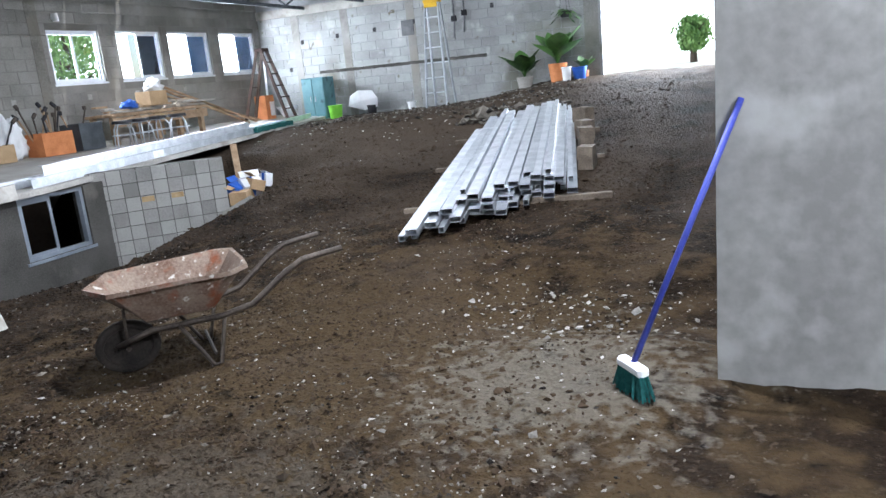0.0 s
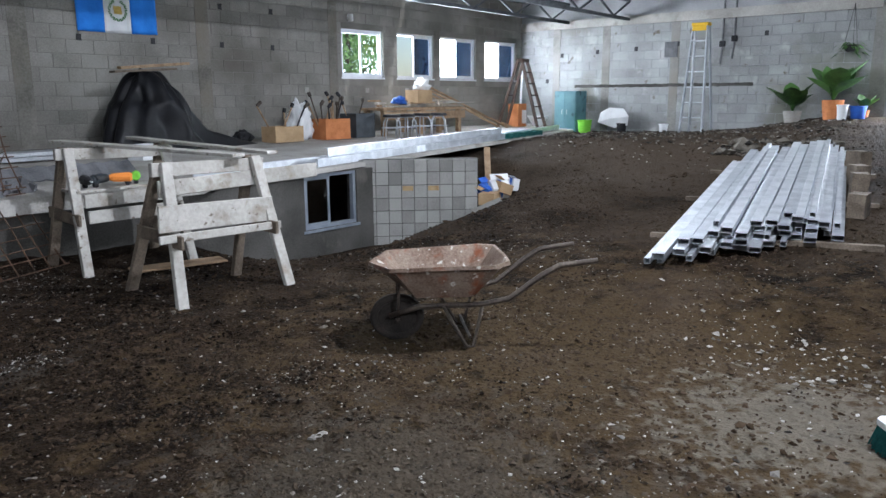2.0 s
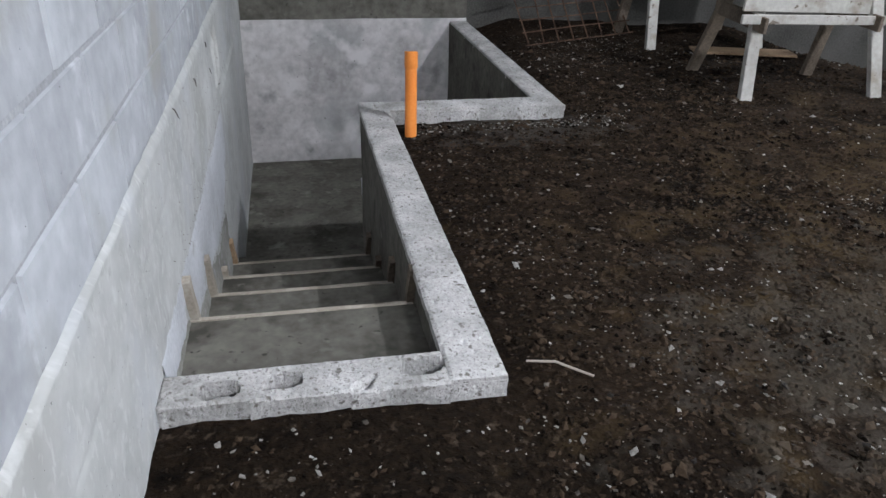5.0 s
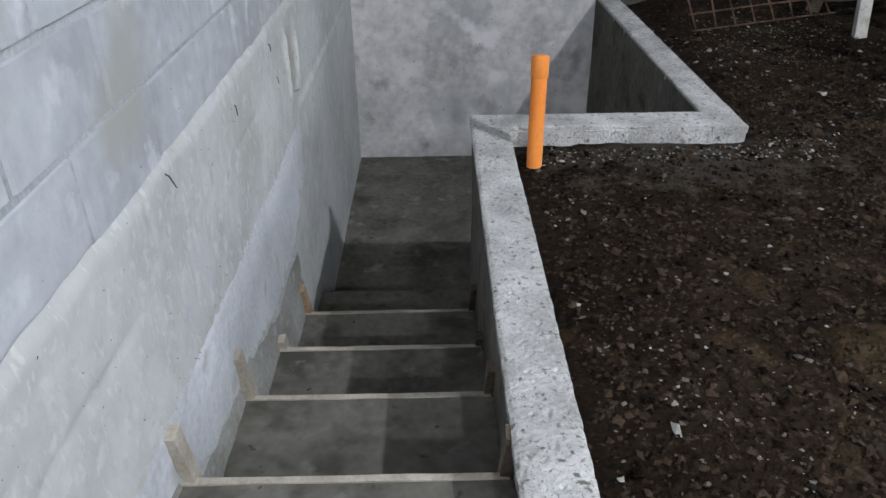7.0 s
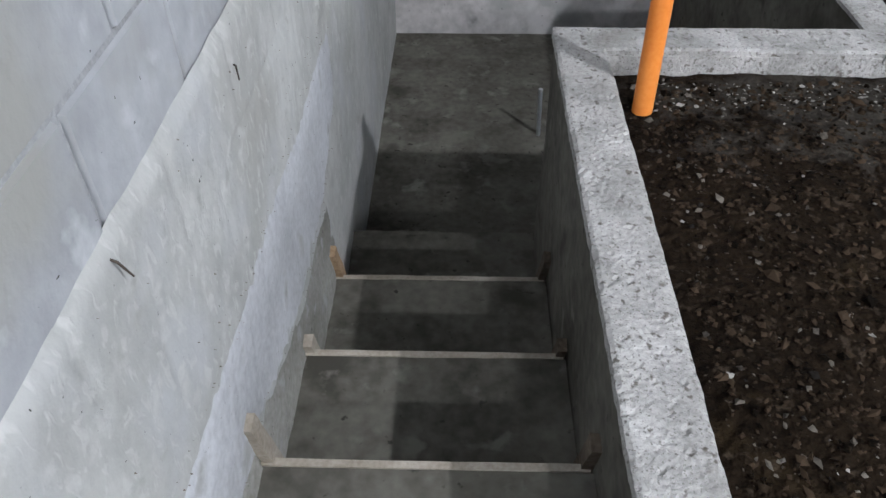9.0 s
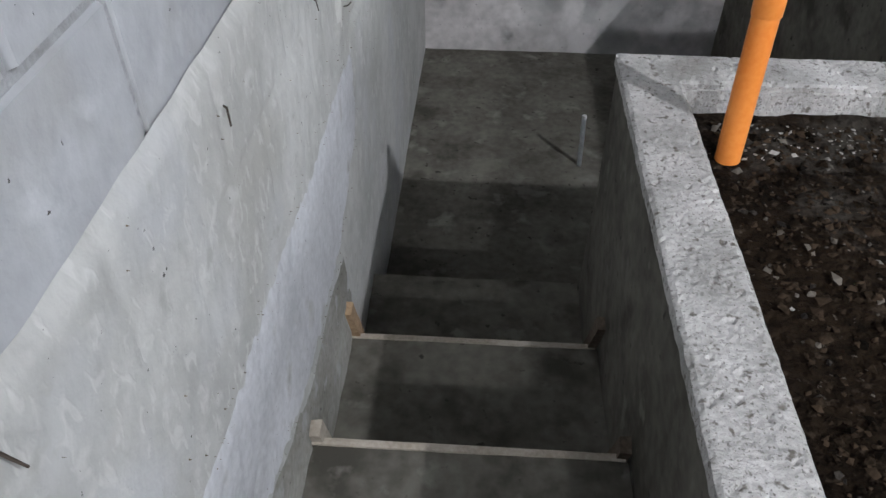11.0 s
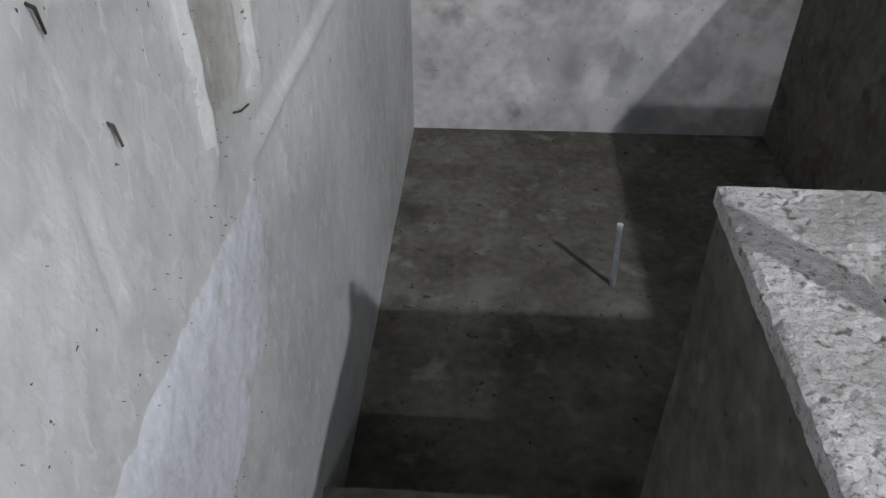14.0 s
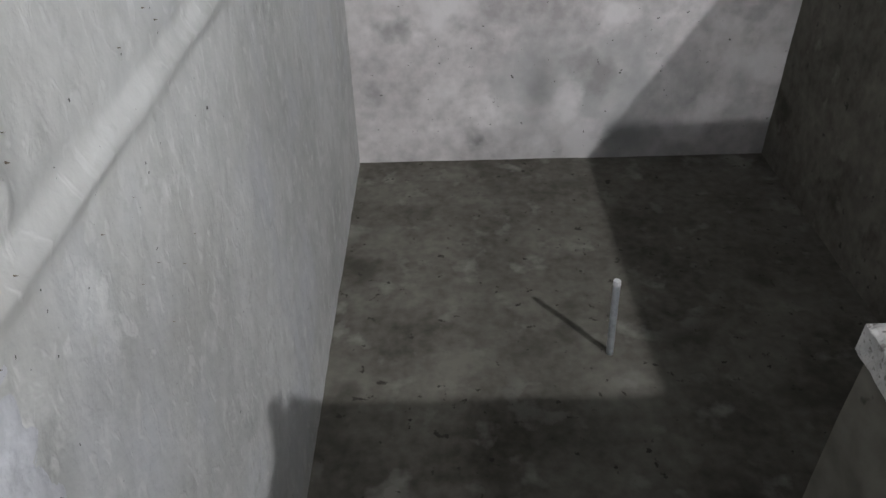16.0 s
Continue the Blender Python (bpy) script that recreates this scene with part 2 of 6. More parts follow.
M_COPING = material("coping_mortar", (0.3108, 0.3034, 0.2886), (0.6068, 0.592, 0.5772), 7, 70, 0.92, 1.0, spots=[(48, 0.6, 0.68, (0.16, 0.145, 0.128)), (22, 0.66, 0.74, (0.19, 0.175, 0.155)), (140, 0.58, 0.66, (0.22, 0.21, 0.195)), (3, 0.6, 0.8, (0.296, 0.2812, 0.259))], bump_scale=75, deep=0.01)
M_SLAB = material("slab_concrete", (0.2805, 0.2677, 0.2422), (0.493, 0.476, 0.442), 1.5, 50, 0.85, 0.5, spots=[(2.5, 0.55, 0.75, (0.221, 0.204, 0.1785))], bump_scale=25)
M_WHITEWOOD = material("white_painted_wood", (0.3, 0.285, 0.255), (0.47, 0.455, 0.42), 3, 30, 0.75, 0.4, spots=[(7, 0.56, 0.7, (0.25, 0.22, 0.175)), (22, 0.64, 0.7, (0.15, 0.125, 0.1))])
M_OLDWOOD = material("grey_weathered_wood", (0.07, 0.055, 0.042), (0.21, 0.17, 0.13), 6, 70, 0.85, 0.4)
M_RAWWOOD = material("raw_wood", (0.19, 0.12, 0.07), (0.46, 0.33, 0.21), 6, 70, 0.8, 0.4)
M_PALEWOOD = material("pale_form_wood", (0.27, 0.2325, 0.1875), (0.465, 0.42, 0.36), 9, 90, 0.8, 0.3)
M_DARKWOOD = material("dark_stained_wood", (0.02, 0.012, 0.009), (0.075, 0.045, 0.032), 6, 70, 0.6, 0.3)
M_STEEL = material("galvanised_steel", (0.45, 0.48, 0.52), (0.78, 0.81, 0.85), 6, 60, 0.38, 0.1, metal=0.75, vary=0.3)
# near-black colour for the shade in profile ends and tie holes
M_HOLLOWSHADE = material("hollow_shade", (0.02, 0.02, 0.022), (0.06, 0.06, 0.065), 6, 60, 0.7, 0.1)
M_TRUSS = material("truss_paint", (0.06, 0.065, 0.07), (0.16, 0.17, 0.18), 6, 60, 0.5, 0.1, metal=0.3)
M_ROOF = material("roof_sheet", (0.1, 0.105, 0.11), (0.2, 0.21, 0.22), 2, 40, 0.45, 0.1, metal=0.5)
M_RUST = material("rusty_wire", (0.03, 0.019, 0.013), (0.13, 0.078, 0.05), 12, 90, 0.9, 0.3)
M_BARROW = material("rusty_barrow_tray", (0.09, 0.048, 0.03), (0.24, 0.19, 0.15), 4.5, 60, 0.75, 0.4, metal=0.1, spots=[(7, 0.56, 0.68, (0.176, 0.056, 0.024)), (22, 0.63, 0.7, (0.44, 0.416, 0.376))])
M_TUBE = material("worn_steel_tube", (0.03, 0.024, 0.02), (0.11, 0.09, 0.075), 9, 80, 0.55, 0.2, metal=0.5)
M_RUBBER = material("dirty_rubber", (0.008, 0.007, 0.006), (0.03, 0.024, 0.02), 9, 80, 0.9, 0.4)
M_ORANGE = material("orange_plastic", (0.738, 0.2132, 0.0328), (0.82, 0.2952, 0.0656), 5, 70, 0.42, 0.05)
M_TARP = material("black_plastic_sheet", (0.004, 0.004, 0.005), (0.014, 0.015, 0.018), 4, 40, 0.45, 0.5, bump_scale=9)
M_BLUE = material("flag_blue", (0.02, 0.16, 0.62), (0.04, 0.25, 0.78), 6, 200, 0.8, 0.1)
M_WHITE = material("white_cloth", (0.6, 0.61, 0.63), (0.78, 0.79, 0.8), 6, 200, 0.8, 0.1)
M_GREEN = material("emblem_green", (0.03, 0.1, 0.03), (0.07, 0.2, 0.06), 30, 200, 0.8, 0.0)
M_GOLD = material("emblem_gold", (0.4, 0.27, 0.06), (0.6, 0.45, 0.14), 30, 200, 0.8, 0.0)
M_FRAME = material("aluminium_frame", (0.62, 0.64, 0.68), (0.8, 0.82, 0.85), 5, 60, 0.4, 0.0, metal=0.3)
M_GREYFRAME = material("grey_aluminium_frame", (0.2, 0.23, 0.27), (0.34, 0.38, 0.43), 5, 60, 0.4, 0.0, metal=0.3)
M_BLOCK_EAST = material("stained_pale_block", (0.21, 0.215, 0.21), (0.42, 0.43, 0.43), 0.9, 80, 0.9, 0.4, vary=0.12, spots=[(0.8, 0.52, 0.68, (0.2, 0.2, 0.17)), (2.6, 0.6, 0.75, (0.5, 0.5, 0.49)), (5, 0.66, 0.74, (0.14, 0.12, 0.09))])
M_HALF = material("half_block_concrete", (0.2, 0.197, 0.185), (0.36, 0.355, 0.335), 1.4, 60, 0.9, 0.4, vary=0.4)
M_GLASS = glass_material("clear_glass", (0.93, 0.96, 0.97), 0.06)
M_BLUEGLASS = glass_material("blue_tinted_glass", (0.035, 0.085, 0.14), 0.12)
M_DARKGLASS = glass_material("dark_glass", (0.1, 0.13, 0.16), 0.25)
M_LEAF = material("leaf_green", (0.025, 0.06, 0.018), (0.09, 0.2, 0.05), 6, 60, 0.5, 0.1, vary=0.4)
M_FOLIAGE = material("tree_foliage", (0.12, 0.22, 0.06), (0.3, 0.48, 0.16), 2, 30, 0.6, 0.1, vary=0.4)
M_BARK = material("bark", (0.06, 0.045, 0.03), (0.16, 0.12, 0.09), 6, 60, 0.9, 0.5)
M_TERRA = material("terracotta", (0.4, 0.14, 0.05), (0.62, 0.25, 0.1), 5, 60, 0.8, 0.1)
M_CARD = material("cardboard", (0.3, 0.2, 0.11), (0.48, 0.34, 0.2), 4, 60, 0.85, 0.1)
M_BLACK = material("black_plastic", (0.008, 0.008, 0.01), (0.03, 0.03, 0.034), 6, 60, 0.6, 0.1)
M_GREYBIN = material("dark_grey_plastic", (0.03, 0.035, 0.04), (0.07, 0.08, 0.09), 6, 60, 0.5, 0.1)
M_TEAL = material("teal_painted_metal", (0.07, 0.17, 0.2), (0.17, 0.32, 0.36), 2.5, 60, 0.5, 0.1, spots=[(3, 0.62, 0.7, (0.04, 0.08, 0.1))])
M_LIME = material("lime_plastic", (0.16, 0.5, 0.04), (0.27, 0.68, 0.08), 5, 60, 0.5, 0.0)
M_BLUEPL = material("blue_plastic", (0.02, 0.08, 0.4), (0.05, 0.17, 0.6), 5, 60, 0.5, 0.0)
M_WHITEPL = material("white_plastic", (0.66, 0.67, 0.68), (0.82, 0.83, 0.84), 4, 60, 0.5, 0.0)
M_YELLOW = material("yellow_plastic", (0.6, 0.36, 0.02), (0.78, 0.5, 0.04), 5, 60, 0.5, 0.0)
M_DARKGREEN = material("teal_bristles", (0.005, 0.05, 0.05), (0.02, 0.13, 0.12), 30, 200, 0.8, 0.6)
M_NAVY = material("navy_handle", (0.03, 0.04, 0.22), (0.06, 0.08, 0.36), 5, 60, 0.45, 0.0)
M_GREYCON = material("grey_conduit", (0.08, 0.085, 0.09), (0.2, 0.2, 0.21), 5, 60, 0.6, 0.0)
M_TAN = material("block_core_mortar", (0.3, 0.2, 0.1), (0.5, 0.36, 0.2), 9, 80, 0.9, 0.3)
M_GRASS = material("pale_gravel_ground", (0.3, 0.31, 0.26), (0.5, 0.5, 0.44), 0.6, 12, 0.95, 0.4)

# ---- mesh helpers ----


def part(name, bm, mat, parent=None, label="", smooth=False):
    me = bpy.data.meshes.new(name)
    if smooth:
        for f in bm.faces:
            f.smooth = True
    bm.to_mesh(me)
    bm.free()
    me.materials.append(mat)
    ob = new(name, me)
    if parent is not None:
        ob.parent = parent
    if label:
        tagged(ob, label)
    return ob


def thing(name, place, label, category, group="", turn=0.0):
    ob = new(name)
    ob.empty_display_size = 0.1
    ob.matrix_world = pose(*place, 0, 0, turn)
    return tagged(ob, label, category, group)


def box(bm, lo, hi, m=None, bevel=0.0):
    c = [(a + b) / 2 for a, b in zip(lo, hi)]
    s = [abs(b - a) for a, b in zip(lo, hi)]
    mat = Matrix.Translation(c) @ Matrix.Diagonal((*s, 1))
    if m is not None:
        mat = m @ mat
    v = bmesh.ops.create_cube(bm, size=1, matrix=mat)["verts"]
    if bevel:
        es = list({e for q in v for e in q.link_edges})
        bmesh.ops.bevel(bm, geom=es, offset=bevel, segments=1, affect="EDGES")
    return v


def beam(bm, a, b, w, h, up=(0, 0, 1), bevel=0.0):
    """A bar of section w x h from a to b."""
    a, b = Vector(a), Vector(b)
    y = (b - a).normalized()
    x = y.cross(Vector(up))
    if x.length < 1e-4:
        x = y.cross(Vector((1, 0, 0)))
    x.normalize()
    z = x.cross(y)
    m = Matrix((x, y, z)).transposed().to_4x4()
    m.translation = (a + b) / 2
    return box(bm, (-w / 2, -(b - a).length / 2, -h / 2), (w / 2, (b - a).length / 2, h / 2), m, bevel)


def tube(bm, pts, r, sides=8, cap=True):
    """A round bar along a line of points; r: one radius or one a point."""
    pts = [Vector(p) for p in pts]
    rs = r if isinstance(r, (list, tuple)) else [r] * len(pts)
    rings = []
    ref = None
    for i, p in enumerate(pts):
        d = (pts[min(i + 1, len(pts) - 1)] - pts[max(i - 1, 0)]).normalized()
        if ref is None:
            ref = d.orthogonal().normalized()
        ref = (ref - d * ref.dot(d)).normalized()
        o = d.cross(ref)
        rings.append([bm.verts.new(p + rs[i] * (math.cos(q) * ref + math.sin(q) * o)) for q in [2 * math.pi * k / sides for k in range(sides)]])
    for a, b in zip(rings, rings[1:]):
        for k in range(sides):
            bm.faces.new((a[k], a[(k + 1) % sides], b[(k + 1) % sides], b[k]))
    if cap:
        bm.faces.new(rings[0][::-1])
        bm.faces.new(rings[-1])


def roughen(bm, amount, scale, cut=0, seed=0.0):
    """Moves the points by noise, after cutting long edges cut times."""
    if cut:
        bmesh.ops.subdivide_edges(bm, edges=bm.edges[:], cuts=cut, use_grid_fill=True)
    for v in bm.verts:
        v.co += amount * noise.noise_vector((v.co + Vector((seed, seed * 2, 0))) * scale)


def B():
    return bmesh.new()


def rough_box(lo, hi, step, amount, scale, m=None):
    """A box cut in squares of about step, with its surface moved by noise."""
    bm = B()
    n = [max(1, round(abs(b - a) / step)) for a, b in zip(lo, hi)]

    def side(o, u, v, nu, nv):
        g = [[bm.verts.new(Vector(o) + Vector(u) * (i / nu) + Vector(v) * (j / nv)) for j in range(nv + 1)] for i in range(nu + 1)]
        for i in range(nu):
            for j in range(nv):
                bm.faces.new((g[i][j], g[i + 1][j], g[i + 1][j + 1], g[i][j + 1]))

    (x0, y0, z0), (x1, y1, z1) = lo, hi
    X, Y, Z = (x1 - x0, 0, 0), (0, y1 - y0, 0), (0, 0, z1 - z0)
    side((x0, y0, z1), X, Y, n[0], n[1])
    side((x0, y0, z0), Y, X, n[1], n[0])
    side((x0, y0, z0), X, Z, n[0], n[2])
    side((x0, y1, z0), Z, X, n[2], n[0])
    side((x0, y0, z0), Z, Y, n[2], n[1])
    side((x1, y0, z0), Y, Z, n[1], n[2])
    bmesh.ops.remove_doubles(bm, verts=bm.verts[:], dist=1e-5)
    for v in bm.verts:
        v.co += amount * noise.noise_vector(v.co * scale) + 0.4 * amount * noise.noise_vector(v.co * scale * 3.1)
    if m is not None:
        bm.transform(m)
    return bm


def smooth(a, b, x):
    t = min(1, max(0, (x - a) / (b - a)))
    return t * t * (3 - 2 * t)

# ---- ground, with the stair pit left open ----
WX, EX, NY, SY = -0.196, 17.05, 11.2, -4.0
PITN = 7.37
CURB0, CURB1 = 2.09, 2.24


def slab_top(y):
    return 0.6 + 0.05 * max(0, y - 7.3)


def slab_front(x):
    return 7.27 + 0.2 * max(0, x - 6.7)


def ground_z(x, y):
    mask = smooth(4.2, 6.2, x) * smooth(4.9, 6.7, y) * (1 - smooth(8.7 + 0.7 * smooth(6.3, 7.0, y), 10.6, x))
    rise = 0.078 * max(0, x - 4.8) + 0.12 * smooth(8, 16, x) * (1 - smooth(4, 9, y)) - 0.078 * max(0, x - 13.2) * smooth(3.5, 6.0, y)
    z = rise * (1 - mask) - 0.55 * mask
    z += 0.1 * smooth(6.0, 8.0, x) * (1 - smooth(8.5, 10.5, x)) * smooth(3.6, 4.6, y) * (1 - smooth(5, 6, y))
    z -= 0.05 * smooth(4.3, 4.8, x) * (1 - smooth(5.2, 5.8, x)) * (1 - smooth(1.2, 1.8, y))
    z += 0.42 * math.exp(-((x - 9.1) ** 2 + (y - 6.4) ** 2) / 0.14)
    z += 0.07 * smooth(6.7, 7.35, y) * smooth(1.95, 2.3, x) * (1 - smooth(3.1, 3.6, x))
    p = Vector((x, y, 0))
    z += 0.035 * noise.noise(p * 1.3) * smooth(1.2, 3, x) + 0.014 * noise.noise(p * 5) + 0.009 * noise.noise(p * 14)
    near = min(abs(x - 0.77) if y < 4.75 else 9, abs(y - 4.66) if 0.6 < x < 1.9 else 9, abs(x - 1.85) if y > 4.6 else 9)
    return z - 0.015 - 0.02 * (1 - smooth(0.0, 0.3, near))


def steps_between(a, b, s):
    n = max(1, round((b - a) / s))
    return [a + (b - a) * i / n for i in range(n)]


def in_pit(x, y):
    return (x < 0.7 and 2.13 < y < 4.8) or (x < 1.78 and y > 4.74 and y < 8)


def build_ground():
    xs = steps_between(WX, 6, 0.045) + steps_between(6, 9, 0.09) + steps_between(9, EX, 0.16) + [EX]
    ys = steps_between(SY, -0.6, 0.2) + steps_between(-0.6, 5.2, 0.045) + steps_between(5.2, 7.6, 0.08) + steps_between(7.6, NY, 0.2) + [NY]
    verts, idx, faces = [], {}, []
    for i, x in enumerate(xs):
        for j, y in enumerate(ys):
            idx[i, j] = len(verts)
            verts.append((x, y, ground_z(x, y) if y < slab_front(x) + 0.4 else ground_z(x, y) - 0.3))
    for i in range(len(xs) - 1):
        for j in range(len(ys) - 1):
            if not in_pit((xs[i] + xs[i + 1]) / 2, (ys[j] + ys[j + 1]) / 2):
                faces.append((idx[i, j], idx[i + 1, j], idx[i + 1, j + 1], idx[i, j + 1]))
    me = bpy.data.meshes.new("ground")
    me.from_pydata(verts, [], faces)
    me.materials.append(M_SOIL)
    for p in me.polygons:
        p.use_smooth = True
    return tagged(new("ground", me), "bare dark brown trampled earth floor of the hall", "ground", kind="structure")


build_ground()


def build_outside():
    bm = B()
    box(bm, (17.36, -60, 0.55), (90, 80, 0.86))
    box(bm, (-60, 11.5, 0.35), (17.3, 80, 0.6))
    tagged(part("ground_outside", bm, M_GRASS), "grassy open ground outside the hall", "ground", kind="structure")


build_outside()


def build_backdrop():
    """Bright hazy sky far behind the windows and the doorway."""
    glow = glow_material("bright_haze", (0.95, 0.98, 1.0), 3.2)
    bm = B()
    bm.faces.new([bm.verts.new(p) for p in ((-40, 75, 0), (80, 75, 0), (80, 75, 40), (-40, 75, 40))])
    bm.faces.new([bm.verts.new(p) for p in ((85, -60, 0), (85, 75, 0), (85, 75, 40), (85, -60, 40))])
    tagged(part("backdrop", bm, glow), "bright white hazy sky in the distance", "sky", kind="structure")


build_backdrop()

# ---- pit, stair and their walls ----
FLOOR = -1.25
NOSE = [(2.755, -0.11), (3.305, -0.335), (3.80, -0.525), (4.34, -0.735), (4.885, -0.97)]


def build_pit():
    st = lambda n, bm, m, lab, cat: tagged(part(n, bm, m, smooth=False), lab, cat, kind="structure")
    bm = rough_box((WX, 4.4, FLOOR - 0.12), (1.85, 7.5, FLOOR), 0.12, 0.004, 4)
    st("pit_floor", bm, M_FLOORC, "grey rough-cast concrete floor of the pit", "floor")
    bm = rough_box((WX, PITN, FLOOR - 0.1), (1.86, 7.5, 0.075), 0.12, 0.006, 3)
    st("wall_pit_north", bm, M_PIT, "patchy grey plastered end wall of the pit", "wall")
    bm = rough_box((WX, 7.385, 0.072), (1.86, 7.6, 0.445), 0.15, 0.004, 5)
    st("wall_above_pit", bm, M_CONCRETE, "grey concrete beam between the pit and the slab", "wall")
    # east and south walls: dark stair concrete deepens the shade they stand in
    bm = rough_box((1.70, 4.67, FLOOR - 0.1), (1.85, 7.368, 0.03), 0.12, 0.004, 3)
    st("wall_pit_east", bm, M_CONCRETE, "grey plastered side wall of the pit, coloured darker for its shade", "wall")
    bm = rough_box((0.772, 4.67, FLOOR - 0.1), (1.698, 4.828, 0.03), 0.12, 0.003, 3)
    st("wall_pit_south", bm, M_CONCRETE, "grey plastered wall under the pit's coping, coloured darker for its shade", "wall")
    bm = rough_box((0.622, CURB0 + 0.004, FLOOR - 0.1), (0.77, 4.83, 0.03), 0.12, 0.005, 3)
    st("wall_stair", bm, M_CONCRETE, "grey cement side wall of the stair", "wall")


def slab_field(name, inside, lo, hi, step, z0, top, mat, label, cat):
    """A rough cast slab: squares of a plan where inside() holds, a height for each point, and sides down to z0."""
    nx, ny = round((hi[0] - lo[0]) / step), round((hi[1] - lo[1]) / step)
    cells = {(i, j) for i in range(nx) for j in range(ny) if inside(lo[0] + (i + 0.5) * step, lo[1] + (j + 0.5) * step)}
    verts, faces, at, foot = [], [], {}, {}
    edge = {}
    for i, j in cells:
        for q in ((i, j), (i + 1, j), (i + 1, j + 1), (i, j + 1)):
            edge[q] = edge.get(q, 0) + 1
    for (i, j), k in edge.items():
        x, y = lo[0] + i * step, lo[1] + j * step
        z = top(x, y)
        if k < 4:
            w = 0.0025 * noise.noise_vector(Vector((x * 22, y * 22, 1))) + 0.0018 * noise.noise_vector(Vector((x * 60, y * 60, 1)))
            x, y, z = x + w.x, y + w.y, z - 0.005 - 0.004 * abs(noise.noise(Vector((x * 30, y * 30, 7))))
            foot[i, j] = len(verts)
            verts.append((x, y, z0))
        at[i, j] = len(verts)
        verts.append((x, y, z))
    for i, j in sorted(cells):
        faces.append((at[i, j], at[i + 1, j], at[i + 1, j + 1], at[i, j + 1]))
        for (di, dj), a, b in (((0, -1), (i, j), (i + 1, j)), ((1, 0), (i + 1, j), (i + 1, j + 1)), ((0, 1), (i + 1, j + 1), (i, j + 1)), ((-1, 0), (i, j + 1), (i, j))):
            if (i + di, j + dj) not in cells:
                faces.append((foot[a], foot[b], at[b], at[a]))
    me = bpy.data.meshes.new(name)
    me.from_pydata(verts, [], faces)
    me.materials.append(mat)
    return tagged(new(name, me), label, cat, kind="structure")


def mortar_top(x, y):
    """The float's ridges and small pits on the coping."""
    p = Vector((x, y, 0))
    s1, s2 = 0.94 * x + 0.34 * y, -0.34 * x + 0.94 * y
    z = 0.05 + 0.002 * noise.noise(p * 9) + 0.0014 * noise.noise(Vector((s1 * 18, s2 * 75, 2))) + 0.0008 * noise.noise(p * 90)
    pit = noise.noise(Vector((x * 46, y * 46, 9)))
    return z - 0.007 * smooth(0.42, 0.6, pit)


def build_coping():
    def inside(x, y):
        return (0.615 < x < 0.775 and CURB0 < y < 4.84) or (0.615 < x < 1.862 and 4.672 - 0.018 * (x - 0.77) < y < 4.84) or (1.698 < x < 1.862 and 4.65 < y < 7.366)
    slab_field("coping", inside, (0.61, 2.085), (1.87, 7.375), 0.0105, 0.012, mortar_top, M_COPING, "rough pale mortar coping along the edge of the pit", "coping")


    bm = rough_box((0.776, 4.655, -0.07), (1.86, 4.667, 0.03), 0.04, 0.003, 20)
    tagged(part("coping_face", bm, M_COPING), "pale mortar face of the coping above the earth", "coping", kind="structure")
    bm = rough_box((0.612, CURB0 - 0.006, -0.13), (0.778, CURB0 + 0.003, 0.03), 0.03, 0.003, 20)
    tagged(part("coping_face", bm, M_COPING), "pale mortar face of the coping above the earth", "coping", kind="structure")
    bm = rough_box((0.771, CURB0 + 0.003, -0.07), (0.779, 4.654, 0.03), 0.04, 0.003, 20)
    tagged(part("coping_face", bm, M_COPING), "pale mortar face of the coping above the earth", "coping", kind="structure")
    bm = rough_box((1.852, 4.668, -0.07), (1.864, 7.36, 0.03), 0.04, 0.003, 20)
    tagged(part("coping_face", bm, M_COPING), "pale mortar face of the coping above the earth", "coping", kind="structure")


def build_curb():
    """The top curb of hollow blocks, three cores left open."""
    def top(x, y):
        z = mortar_top(x, y) - 0.004
        for cx, cy, rx, ry in ((-0.03, 2.15, 0.062, 0.036), (0.148, 2.16, 0.055, 0.036), (0.54, 2.17, 0.068, 0.042)):
            w = 0.16 * noise.noise(Vector((x * 25, y * 25, cx)))
            d = (abs((x - cx) / rx) ** 2.6 + abs((y - cy) / ry) ** 2.2) ** 0.5 + w
            z -= 0.21 * (1 - smooth(0.9, 1.02, d))
        z -= 0.03 * smooth(0.30, 0.45, noise.noise(Vector((x * 14, y * 14, 3)))) * smooth(2.16, 2.12, y)
        return z
    slab_field("curb", lambda x, y: CURB0 - 0.012 * math.sin(x * 3) < y < CURB1, (WX + 0.014, 2.06), (0.613, 2.25), 0.008, -0.25, top, M_COPING, "pale hollow-block curb with open cores across the stair's top", "curb")


